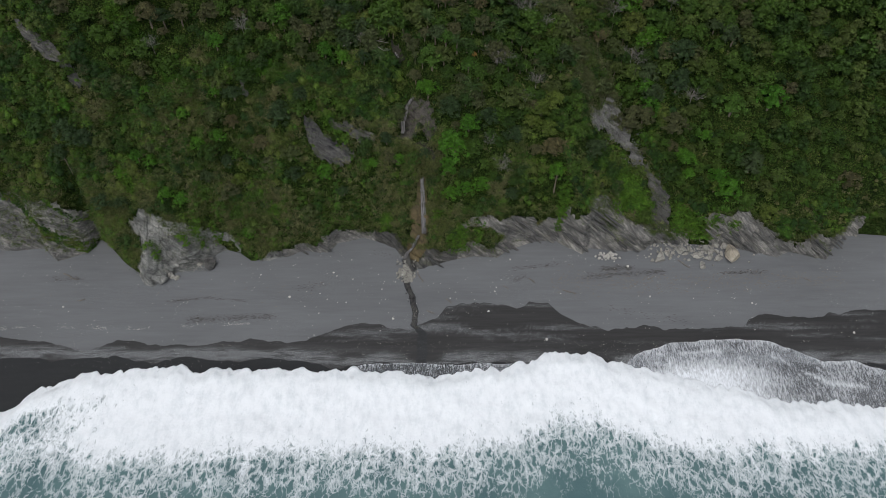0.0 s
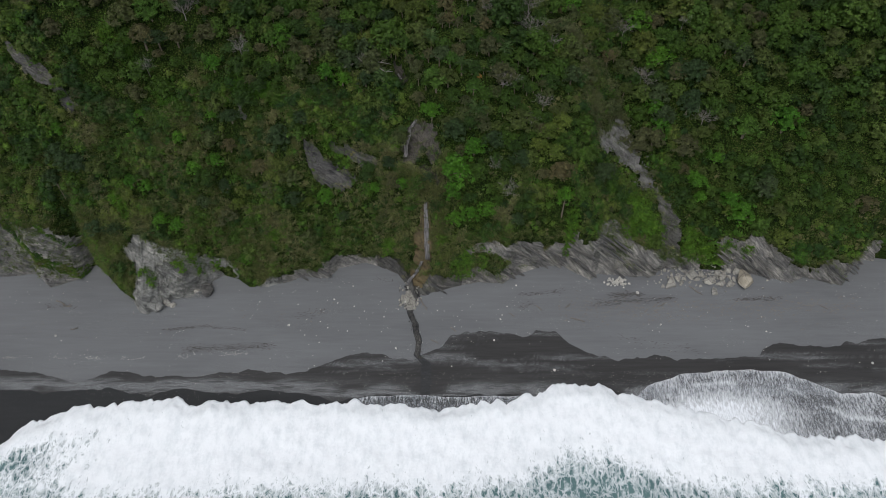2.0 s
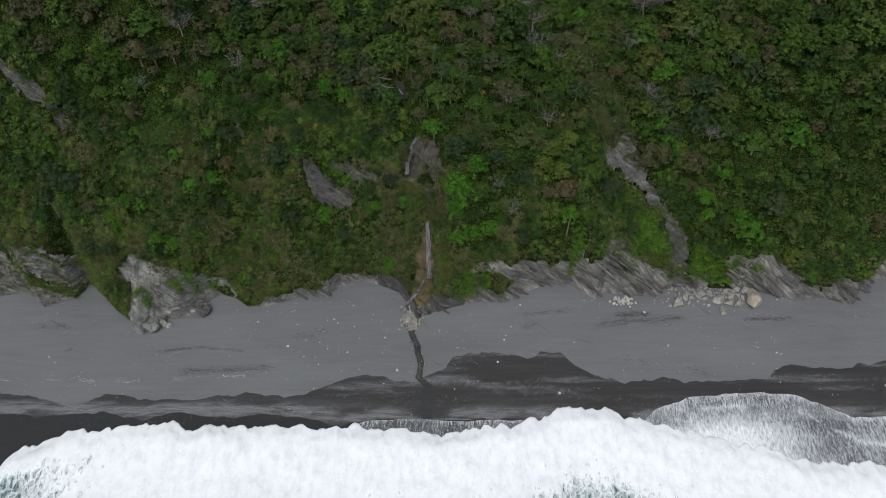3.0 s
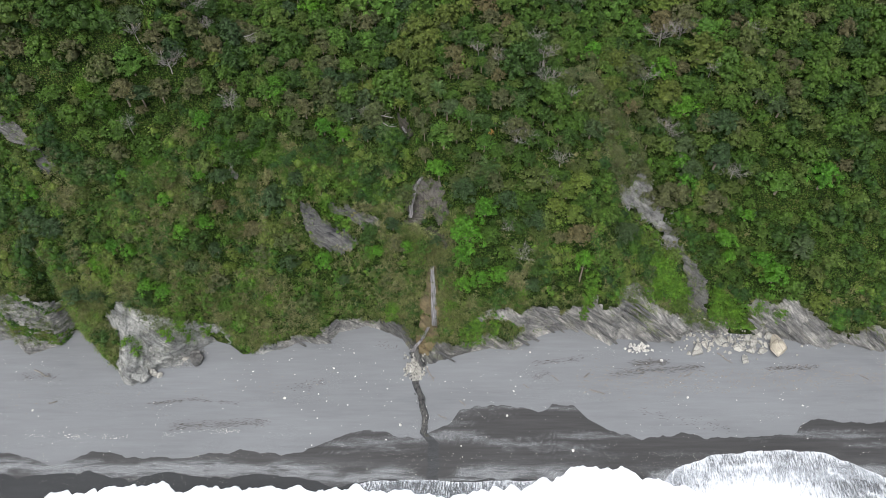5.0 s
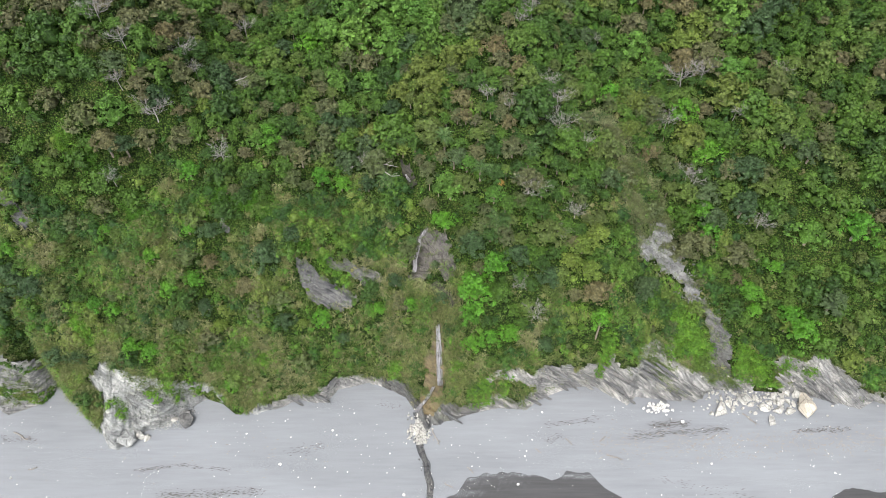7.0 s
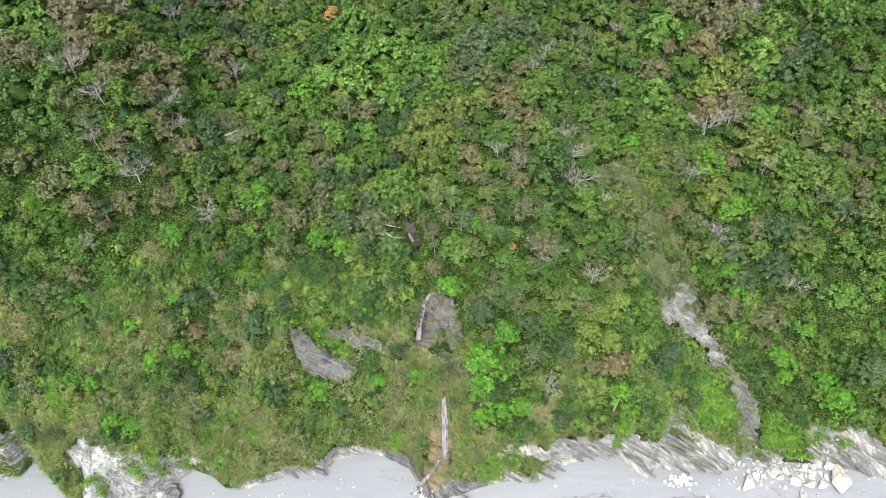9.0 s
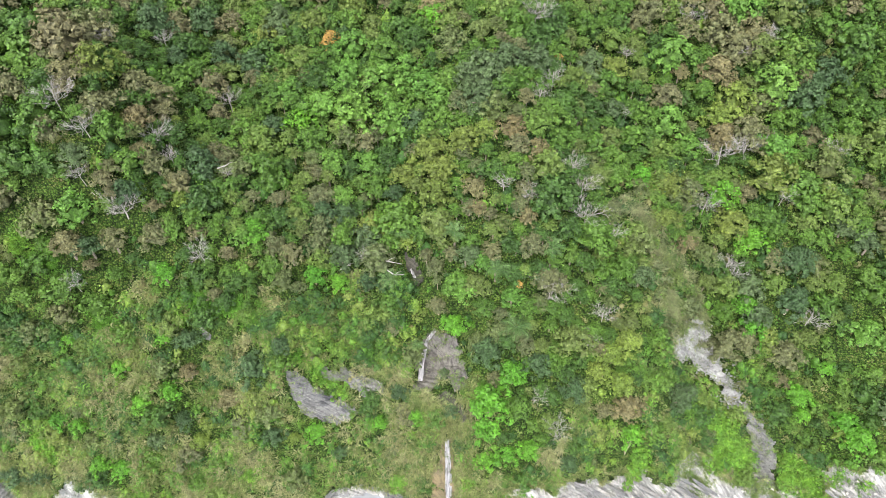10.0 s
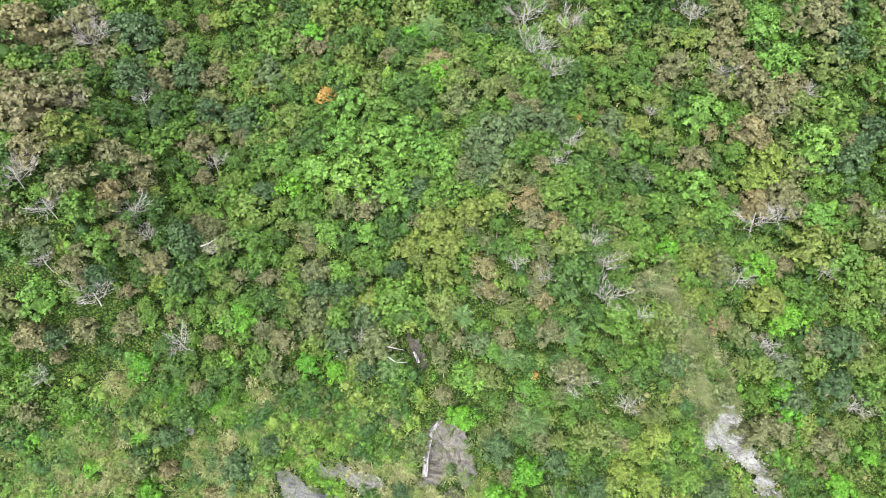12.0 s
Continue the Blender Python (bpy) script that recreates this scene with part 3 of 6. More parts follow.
# ---- land ----
xs = np.concatenate([np.linspace(-420, -101, 34), np.arange(-100, 100.01, 0.8), np.linspace(101, 420, 34)])
rows_s = np.concatenate([[-1.2, -0.4], np.arange(0, 5, 0.25), np.arange(5, 11, 0.5), np.arange(11, 74, 0.9), np.linspace(74, 150, 40), np.linspace(155, 420, 20)])
gx, gs, quads = sheet(xs, rows_s)
gy = 76 + gs + (FOOT(gx) - 76) * np.exp(-np.clip(gs, 0, None) / 8)
rocky = bare(gx, gy) | (outcrop(gx, gy) >= 0)
gz = ground(gx, gy) - 1.2 * rocky
gy = gy + 0.55 * bare(gx, gy)
tagged(link("hillside", np.stack([gx, gy, gz], -1).reshape(-1, 3), quads, SOIL, flat=False), "steep soil slope, coloured dark as shade under dense shrubs and forest", "hillside", kind="structure")


def rock_face(name, x0, x1, y0, y1, step, mask, material, label, category):
    """Bedded rock over the part of a rectangle that mask(x, y) picks."""
    rx, ry, rq = sheet(np.arange(x0, x1, step), np.arange(y0, y1, step))
    rz = ground(rx, ry) + rock_relief(rx, ry) - 0.05
    v = np.stack([rx, ry, rz], -1).reshape(-1, 3)
    centre = v[rq].mean(1)
    keep = rq[mask(centre[:, 0], centre[:, 1])]
    used, back = np.unique(keep, return_inverse=True)
    return tagged(link(name, v[used], back.reshape(-1, 4), material), label, category, kind="structure")


def beds_out(x, h, angle, seed):
    """How far bedded rock stands out: uneven beds that run down to the right at an angle, broken off at their ends, with open cracks."""
    c, d = math.cos(angle), math.sin(angle)
    k, along = d * x + c * h + 0.7 * fbm(x, h, 5, 3, seed), c * x - d * h
    out = 0
    for n, (thick, amount) in enumerate(((2.7, 0.85), (0.85, 0.42), (0.32, 0.22))):
        bed = np.floor(k / thick)
        piece = np.floor(along / (thick * 5.5) + 7 * vnoise(bed * 1.7, bed * 0 + n, seed + 2))
        inner = k / thick - bed
        own = LATTICE[(bed.astype(int) * 7 + 31 * n) % 256, (piece.astype(int) * 5) % 256]
        out = out + amount * (own - 0.45 + 0.7 * (inner - 0.5)) - (0.5 * amount) * (own < 0.16)
    return out


def wall_relief(x, h):
    turn = smooth(x + 2 * h, 4, 14)
    low, steep = beds_out(x, h, 0.62, 36), beds_out(x, h, 0.88, 46)
    ridge = 0.5 - np.abs(fbm(x + h, 0.5 * h, 5, 4, 39)) * 2.6
    return np.where(turn > 0.5, steep, low) + 1.2 * ridge - 0.3


def blocks_out(x, h):
    """How far fractured, blocky rock stands out."""
    a, b = x + 0.5 * fbm(x, h, 1.5, 2, 55), h + 0.35 * x + 0.5 * fbm(x, h, 1.5, 2, 56)
    out = 0
    for n, (size, amount) in enumerate(((1.9, 0.5), (0.8, 0.28), (0.4, 0.16))):
        u, v = np.floor(a / size), np.floor(b / size * 1.3)
        out = out + amount * (LATTICE[(u.astype(int) * 5 + 17 * n) % 256, (v.astype(int) * 3) % 256] - 0.5 + 0.5 * (a / size - u - 0.5))
    return out + 0.5 * beds_out(x, h, 0.5, 36) + 0.9 * fbm(x, h, 4, 3, 57)


def stand_out(x, h):
    """How far the rock stands out seaward of the slope, all along the shore."""
    own = np.where(x > -30.05, wall_relief(x, h), np.where(x > -60.05, blocks_out(x, h), 0.7 * blocks_out(x, h) + 0.45 * beds_out(x, h, 0.62, 36)))
    return np.clip(own, -0.7, 2.0) * smooth(h, -0.5, 1.2)


def build_cliff(x0, x1, material, label):
    """Bare rock between two places along the shore."""
    px, ps, quad = sheet(np.arange(x0, x1, 0.14), np.concatenate([np.arange(-0.2, 2.4, 0.034), np.arange(2.4, 9, 0.11)]))
    py = FOOT(px) + ps
    pz = ground(px, py)
    h = pz - beach(FOOT(px))
    stand = stand_out(px, h)
    v = np.stack([px + 0.15 * stand, py - 0.85 * stand - 0.05, pz + 0.35 * stand], -1).reshape(-1, 3)
    quad = quad[on_cliff(px.ravel()[quad].mean(1), h.ravel()[quad].mean(1))]
    used, back = np.unique(quad, return_inverse=True)
    return tagged(link("cliff", v[used], back.reshape(-1, 4), material), label, "cliff", kind="structure")


CLIFF = build_cliff(2.6, 80, SCHIST, "jagged grey bedded rock cliff above the beach")
build_cliff(-30, -12.9, SCHIST, "low grey bedded rock along the beach")
build_cliff(-13, 2.7, MID_SCHIST, "dark wet rock beside the foot of a waterfall")
build_cliff(-60, -30.1, PALE_SCHIST, "pale fractured rock promontory jutting onto the beach")
build_cliff(-84, -60.1, SCHIST, "grey banded rock cliff streaked with green plants")
for n, (key, poly) in enumerate(OUTCROPS.items()):
    px, py = zip(*poly)
    # Hollow rim and stream bed get the rock with shadow in its colour.
    rock_face("rock_outcrop", min(px) - 1, max(px) + 1, min(py) - 1, max(py) + 1, 0.14, lambda x, y: outcrop(x, y) == n, MOSSY_ROCK if key == "lower_fall" else DAMP_SHADED_ROCK if key in ("hollow_rim", "stream_bed") else WET_ROCK if "fall" in key else DARK_SCHIST if key == "slab" else SCREE if key == "scree" else MID_SCHIST,
              "wet brown rock beside a thin waterfall" if "fall" in key else "bare grey rock outcrop among the green shrubs", "rock outcrop")

# ---- beach ----
bx, by, bq = sheet(np.concatenate([np.linspace(-420, -101, 20), np.arange(-100, 100.1, 1.0), np.linspace(101, 420, 20)]), np.concatenate([np.linspace(-10, 45, 8), np.arange(46, 84, 0.5)]))
bz = beach(by) + 0.18 * fbm(bx, by * 2, 9, 3, 60)
gravel = 0.45 * smooth(0.5 + fbm(bx * 0.3, by, 2.5, 3, 62), 0.55, 0.8)
tagged(link("beach", np.stack([bx, by, bz], -1).reshape(-1, 3), bq, DRY_SAND, flat=False, tint=gravel.ravel() * 0.5), "dry grey volcanic sand beach with scattered pebbles", "beach", kind="structure")


def sand(x, y):
    return beach(y) + 0.18 * fbm(x, np.asarray(y) * 2, 9, 3, 60)


WET_EDGE = curve([(-140, 58), (-74.7, 58.1), (-68.8, 57.3), (-61.7, 55.7), (-58.6, 56.4), (-56.6, 57.3), (-53.4, 57.6), (-50.3, 56.6), (-45.2, 56.9), (-41.8, 56.4), (-37.8, 57.3),
                  (-33.2, 57.7), (-26.5, 57), (-21.1, 58.5), (-16.5, 60.6), (-13.7, 61.1), (-9.8, 60.2), (-5.6, 59.8), (-0.8, 62.4), (0.6, 64.3), (5.5, 65.1), (10.4, 64.8),
                  (13.2, 64.1), (15.7, 65.2), (18.7, 65.2), (20.9, 62.9), (24.4, 60.9), (29, 59.5), (33.8, 60.1), (37.2, 60.6), (38.9, 59.6), (52.8, 60.3),
                  (54.2, 61.9), (57.3, 62.7), (64.8, 62.1), (67.9, 62.6), (74.7, 63.5), (140, 63)])
wx = np.arange(-90, 90.01, 0.3)
edge_w = WET_EDGE(wx) + 0.9 * fbm(wx, 0 * wx, 1.6, 3, 70) + 0.5 * np.abs(fbm(wx, 0 * wx, 0.7, 2, 74))
across = np.linspace(0, 1, 42) ** 1.15
wgx = np.repeat(wx[:, None], 42, 1)
wgy = edge_w[:, None] + (44 - edge_w[:, None]) * across[None]
band = 55.0 + 1.2 * fbm(wgx, 0 * wgx, 14, 2, 71) - 0.9 * smooth(wgx, -30, 0)
stripe = 1.3 * np.exp(-((wgy - band) / 1.2) ** 2) * smooth(0.5 + fbm(wgx, 3 * wgy, 7, 4, 72), 0.25, 0.55)
stripe = np.maximum(stripe, 0.55 * smooth(0.5 + fbm(wgx * 0.16, wgy * 2.2, 1.5, 3, 73), 0.54, 0.74) * smooth(wgy, 56, 59))
_, _, wq = sheet(wx, across)
tagged(link("wet_sand", np.stack([wgx, wgy, sand(wgx, wgy) + 0.02], -1).reshape(-1, 3), wq[:, ::-1], WET_SAND, flat=False, tint=stripe.ravel()),
       "wet black sand with a scalloped upper edge and grey gravel streaks", "wet sand", kind="structure")

kx = np.arange(-95, 95.01, 0.2)
scallop = 53.9 - 1.0 * smooth(kx, -32, -18) + 1.1 * np.abs(np.sin(kx / 5.2 + 2.5 * fbm(kx, 0 * kx, 20, 2, 75))) ** 0.7 - 0.6 + 1.2 * fbm(kx, 0 * kx, 2.5, 3, 76)
deep = np.linspace(0, 1, 14)
kgx = np.repeat(kx[:, None], 14, 1)
kgy = scallop[:, None] + (44 - scallop[:, None]) * deep[None]
_, _, kq = sheet(kx, deep)
tagged(link("soaked_sand", np.stack([kgx, kgy, sand(kgx, kgy) + 0.032], -1).reshape(-1, 3), kq[:, ::-1], SOAKED_SAND, flat=False, tint=np.full(kgx.size, 0.02)),
       "freshly soaked black sand with scalloped edge by the waves", "wet sand", kind="structure")

# ---- sea ----
WAVE = curve([(-200, 42), (-90, 40), (-70, 45.6), (-66.5, 49.2), (-61.5, 51.2), (-53.9, 52), (-46, 52.8), (-41.8, 52.1), (-35, 52.2), (-28.6, 52.8), (-21.3, 52.3), (-14, 52.3), (-7, 51.4), (-2.5, 51),
              (5.6, 51.9), (10, 52.3), (14.7, 53.8), (17.5, 55.2), (20.5, 55.6), (24.8, 55), (30.5, 53.4), (37, 51.6), (44.4, 49.8), (54.6, 47), (67, 46.3), (90, 43.5), (200, 42)])
sx = np.concatenate([np.linspace(-3000, -110, 24), np.arange(-90, 90.01, 0.3), np.linspace(100, 3000, 24)])
sd = np.concatenate([[0, 0.03, 0.1, 0.2, 0.35], np.arange(0.5, 22, 0.5), np.linspace(22.5, 80, 16), np.linspace(100, 3000, 20)])
sgx, sgd, sq = sheet(sx, sd)
front = WAVE(sgx) + 1.9 * (np.abs(fbm(sgx, 0 * sgx, 2.6, 3, 80)) * 2 - 0.3) + 0.8 * (0.3 - 2 * np.abs(fbm(sgx, sgd, 1.1, 3, 81)))
sgy = front - sgd
lump = fbm(sgx, sgy, 2.2, 4, 82)
swell = 0.95 * smooth(sgd, 0, 2.6) * (1 - 0.75 * smooth(sgd, 3, 14)) * (0.55 + 0.8 * fbm(sgx, sgy, 9, 3, 83))
sz = np.maximum(beach(sgy) * (sgd < 14), 0) + 0.2 * smooth(sgd, 0, 0.25) + swell + 0.55 * lump * smooth(sgd, 0.2, 1.5) * (1 - 0.6 * smooth(sgd, 6, 18)) - 0.25 * (sgd < 0.01)
sz = np.where((sgd > 0.3) & (sgd < 16), np.maximum(sz, beach(sgy) + 0.16), sz)
reach = 14.2 + 3.0 * fbm(sgx, 0 * sgx, 18, 3, 84) + 2.0 * smooth(-sgx, 5, 45) - 6.0 * smooth(sgx, 25, 70)
foam = 1.0 - 0.68 * smooth(sgd, reach - 6.0, reach + 2.0) - 0.2 * smooth(sgd, reach + 3, reach + 9)
foam = foam - 0.15 * smooth(sgd, 18, 30)
foam = foam * (1 - smooth(sgd, 40, 90)) * (1 - 0.58 * smooth(-sgx, 48, 66) * smooth(sgd, 1.5, 6))
tagged(link("sea", np.stack([sgx, sgy, sz], -1).reshape(-1, 3), sq[:, ::-1], SEA, flat=False, tint=foam.ravel()), "teal sea with a breaking white foam wave at the shore", "sea", kind="structure")

LOBE = curve([(29, 49), (29.5, 51.6), (33.1, 55.1), (39.2, 57.1), (49, 57.9), (56.5, 57.4), (60.7, 55.6), (64.7, 53.6), (69.6, 54), (72.6, 52.6), (80, 51), (90, 46)])
lx = np.arange(29.2, 90, 0.2)
tip = LOBE(lx) + 0.5 * fbm(lx, 0 * lx, 1.5, 3, 90)
down = np.linspace(0, 1, 50)
lgx = np.repeat(lx[:, None], 50, 1)
lgy = tip[:, None] + (43 - tip[:, None]) * down[None]
rim = (tip[:, None] - lgy)
arc = np.abs(rim - 3.2 - 1.6 * np.sin(lgx / 9.0) - 1.5 * fbm(lgx, 0 * lgx, 8, 2, 94))
lt = 0.1 * np.exp(-rim / 0.5) + 0.235 + 0.16 * fbm(lgx, lgy, 5, 3, 91) + 0.26 * smooth(rim, 2.5, 7) * smooth(-lgx, -64, -42) + 0.12 * np.exp(-arc / 0.35) * smooth(0.5 + fbm(lgx, lgy, 4, 2, 95), 0.4, 0.6)
_, _, lq = sheet(lx, down)
swash = link("swash", np.stack([lgx, lgy, sand(lgx, lgy) + 0.05], -1).reshape(-1, 3), lq[:, ::-1], SWASH, flat=False, tint=lt.ravel())
tagged(swash, "thin white foam sheet running up the black sand", "swash", kind="structure")
sx2 = np.arange(-22, 29.3, 0.25)
tip2 = 53.2 + 0.9 * fbm(sx2, 0 * sx2, 5, 3, 92) - 3.2 * smooth(-sx2, 12, 22)
gx2 = np.repeat(sx2[:, None], 30, 1)
gy2 = tip2[:, None] + (46 - tip2[:, None]) * np.linspace(0, 1, 30)[None]
_, _, q2 = sheet(sx2, np.linspace(0, 1, 30))
lt2 = 0.16 + 0.16 * fbm(gx2, gy2, 5, 3, 93) + 0.1 * np.exp(-(tip2[:, None] - gy2) / 0.3)
tagged(link("swash", np.stack([gx2, gy2, sand(gx2, gy2) + 0.045], -1).reshape(-1, 3), q2[:, ::-1], SWASH, flat=False, tint=lt2.ravel()), "faint streaked backwash film on the black sand", "swash", kind="structure")

# ---- plants ----
MASS_V = np.array([(1, 0, 0), (-1, 0, 0), (0, 1, 0), (0, -1, 0), (0, 0, 1), (0, 0, -1)], float)
MASS_F = np.array([(0, 2, 4), (2, 1, 4), (1, 3, 4), (3, 0, 4), (2, 0, 5), (1, 2, 5), (3, 1, 5), (0, 3, 5)])


def crown_cloud(seed, lumps, leaves, size, flat, spire=0.0):
    """Leaves and inner masses of an uneven dome of about 1 m radius round the origin: leaf corners, then the mass under them."""
    r = np.random.default_rng(seed)
    out, cores = [], []
    lean = r.normal(size=2) * 0.12
    lobe = r.uniform(0, 6.28, 3)
    grain = math.sqrt(40 / lumps)
    for n in range(lumps):
        a, t = n * 2.4 + r.uniform(-0.5, 0.5), (n + 0.4) / lumps
        rise = math.cos(t * 1.75)
        wide = 0.86 + 0.16 * math.sin(2 * a + lobe[0]) + 0.1 * math.sin(3 * a + lobe[1]) + 0.07 * math.sin(5 * a + lobe[2])
        d = math.sqrt(max(0, 1 - rise * rise)) * wide * r.uniform(0.72, 1.06)
        centre = np.array([math.cos(a) * d + lean[0] * rise, math.sin(a) * d + lean[1] * rise, flat * rise * r.uniform(0.78, 1.14) + spire * max(0, 0.5 - d)])
        rad = r.uniform(0.13, 0.27) * grain
        w = r.normal(size=(leaves, 3))
        w[:, 2] = np.abs(w[:, 2]) * 1.1 - 0.25
        w[:, :2] += centre[:2] * 0.6
        w /= np.linalg.norm(w, axis=1, keepdims=True)
        at = centre + w * rad * r.uniform(0.65, 1.3, (leaves, 1)) * np.array([1, 1, 0.85])
        tilt = w + np.array([0, 0, 0.4]) + r.normal(size=(leaves, 3)) * 0.38
        out.append(leaf_blades(at, tilt, r.uniform(0.7, 1.5, leaves) * size, r.uniform(0.6, 1.1, leaves) * size, r))
        if n % 2 == 0:
            cores.append(MASS_V * np.array([1, 1, 0.8]) * rad * r.uniform(0.55, 0.95, (len(MASS_V), 1)) + centre * 0.97)
    cores.append(MASS_V * np.array([0.6, 0.6, 0.6 * flat]) * r.uniform(0.85, 1.1, (len(MASS_V), 1)) + np.array([lean[0] * 0.5, lean[1] * 0.5, -0.04]))
    return np.concatenate(out), np.concatenate(cores)


def balls(count, start):
    """Triangles of so many little balls, counted on from a vertex."""
    return (MASS_F[None] + np.arange(0, count, len(MASS_V))[:, None, None] + start).reshape(-1, 3)


def crown_mesh(name, seed, material, lumps=48, leaves=21, size=0.135, flat=0.55, spire=0.0):
    v, core = crown_cloud(seed, lumps, leaves, size, flat, spire)
    me = bpy.data.meshes.new(name)
    me.from_pydata(v.tolist() + core.tolist(), [], np.arange(len(v)).reshape(-1, 3).tolist() + balls(len(core), len(v)).tolist())
    me.materials.append(material)
    return me


def tube(bm, path, radii, sides=5):
    """A tapered tube along points."""
    rings = []
    for n, (p, rad) in enumerate(zip(path, radii)):
        p = Vector(p)
        ahead = (Vector(path[min(n + 1, len(path) - 1)]) - Vector(path[max(n - 1, 0)])).normalized()
        side = ahead.orthogonal().normalized()
        other = ahead.cross(side)
        rings.append([bm.verts.new(p + (side * math.cos(a) + other * math.sin(a)) * rad) for a in (2 * math.pi * k / sides for k in range(sides))])
    for lo, hi in zip(rings, rings[1:]):
        for k in range(sides):
            bm.faces.new((lo[k], lo[(k + 1) % sides], hi[(k + 1) % sides], hi[k]))
    bm.faces.new(rings[-1])


def trunk_mesh(seed):
    r, bm = random.Random(seed), bmesh.new()
    path = [(0, 0, -0.4), (0.02, 0.01, 0.25), (r.uniform(-0.06, 0.06), r.uniform(-0.06, 0.06), 0.6), (r.uniform(-0.1, 0.1), r.uniform(-0.1, 0.1), 1.0)]
    tube(bm, path, (0.1, 0.075, 0.055, 0.03), 6)
    return baked("trunk", bm, BARK, False)


def limb_mesh(seed):
    r, bm = random.Random(seed), bmesh.new()
    tube(bm, [(0, 0, 0), (0.16, r.uniform(-0.04, 0.04), 0.12), (0.32, r.uniform(-0.06, 0.06), 0.2), (0.46, r.uniform(-0.06, 0.06), 0.24)], (0.04, 0.03, 0.02, 0.01), 5)
    return baked("limb", bm, BARK, False)


TRUNKS, TREE_LIMBS = [trunk_mesh(n) for n in range(3)], [limb_mesh(n) for n in range(3)]
SHAPES = [dict(lumps=48, flat=0.8), dict(lumps=58, flat=0.62, size=0.115, leaves=19), dict(lumps=40, flat=0.95, leaves=24, size=0.145), dict(lumps=46, flat=0.75, size=0.15), dict(lumps=44, flat=0.9, spire=0.3), dict(lumps=60, flat=0.55, leaves=18, size=0.115)]
CROWNS, FIRST = {}, {}
TREE_TAGS = {
    "green": ("broadleaf_tree", "leafy green broadleaf tree on the steep slope", "tree", "broadleaf trees on the slope"),
    "lush": ("lush_tree", "lush mid-green broad tree on the upper slope", "tree", "lush green trees"),
    "bright": ("bright_tree", "bright green vine-draped tree on the steep slope", "tree", "bright green trees"),
    "olive": ("rounded_tree", "dense olive-green rounded tree on the slope", "tree", "olive-green trees"),
    "grey": ("grey_green_tree", "grey-green broad-crowned tree on the slope", "tree", "grey-green trees"),
    "dim": ("dark_tree", "dark blue-green broadleaf tree in the hollow", "tree", "dark green trees"),
    "brown": ("browning_tree", "half-bare tree with brown withering leaves", "tree", "browning trees"),
    "yellow": ("yellow_green_tree", "pale yellow-green leafy tree among darker ones", "tree", "yellow-green trees"),
    "orange": ("autumn_tree", "small tree with orange autumn leaves", "tree", "orange-leaved trees"),
}


def tree(kind, shape, x, y, radius, top):
    """A tree with its crown's top at the height top: trunk, limbs and crown under an empty at its base."""
    low = float(ground(x, y)) - 0.15
    height = max(top - low - 0.85 * radius, 0.3 * radius)
    m = Matrix.LocRotScale((x, y, low), Euler((0, 0, random.uniform(0, 6.28))), (radius, radius, radius))
    key = (kind, shape)
    if key not in FIRST:
        name, label, category, group = TREE_TAGS[kind]
        root = tagged(new(name), label, category, group)
        part("trunk", TRUNKS[shape % 3], root)
        for n in range(3):
            part("limb", TREE_LIMBS[(shape + n) % 3], root, m=pose(0, 0, 0.55 + 0.1 * n, 0, 0, 120 * n + 25 * shape))
        if (kind, shape) not in CROWNS:
            CROWNS[kind, shape] = crown_mesh("crown", 100 + shape * 7 + len(kind), LEAF[kind], **SHAPES[shape])
        part("crown", CROWNS[kind, shape], root, m=pose(0, 0, 1.0))
        FIRST[key] = root
        root.matrix_basis = m
    else:
        root = copy_thing(FIRST[key], Matrix.Identity(4))
        root.matrix_basis = m
    for ch in root.children:
        if ch.data in TRUNKS:
            ch.matrix_basis = Matrix.Diagonal((1, 1, height / radius, 1))
        else:
            raised = ch.matrix_basis.copy()
            raised.translation.z = height / radius * (0.95 if ch.data.name.startswith("crown") else 0.62)
            ch.matrix_basis = raised
    return root


def dead_branch(seed, spread):
    """A bare main limb, and its fine twigs: two meshes."""
    r, limb, twig = random.Random(seed), bmesh.new(), bmesh.new()

    def fork(at, ahead, length, thick, depth):
        path, steps = [at], 3 if depth else 1
        for n in range(steps):
            ahead = (ahead + Vector((r.uniform(-1, 1), r.uniform(-1, 1), r.uniform(-0.5, 0.7))) * 0.22).normalized()
            path.append(path[-1] + ahead * length / steps)
        if depth > 1:
            tube(twig, path, [thick * k for k in (0.6, 0.5, 0.4, 0.3)][:steps + 1], 3)
        tube(limb if depth > 1 else twig, path, (thick, thick * 0.85, thick * 0.7, thick * 0.5)[:steps + 1], 3)
        if depth:
            for n in range(4):
                side = Vector((r.uniform(-1, 1), r.uniform(-1, 1), r.uniform(-0.3, 0.6)))
                fork(path[min(r.choice((1, 2, 3, 3)), steps)], (ahead + side * spread).normalized(), length * r.uniform(0.5, 0.8), thick * 0.66, depth - 1)

    fork(Vector((0, 0, 0)), Vector((0.85, 0, 0.42)).normalized(), 0.5, 0.0105, 3)
    return baked("branch", limb, DEADWOOD), baked("twig_spray", twig, DEADWOOD)


DEAD_BRANCHES = [dead_branch(50 + n, 0.8) for n in range(4)]
dead_trunk = bmesh.new()
tube(dead_trunk, [(0, 0, -0.6), (0.03, 0, 0.2), (-0.02, 0.04, 0.6), (0.02, 0, 1.0)], (0.032, 0.027, 0.02, 0.012), 6)
DEAD_TRUNK = baked("trunk", dead_trunk, DEADWOOD)
DEAD_FIRST = []


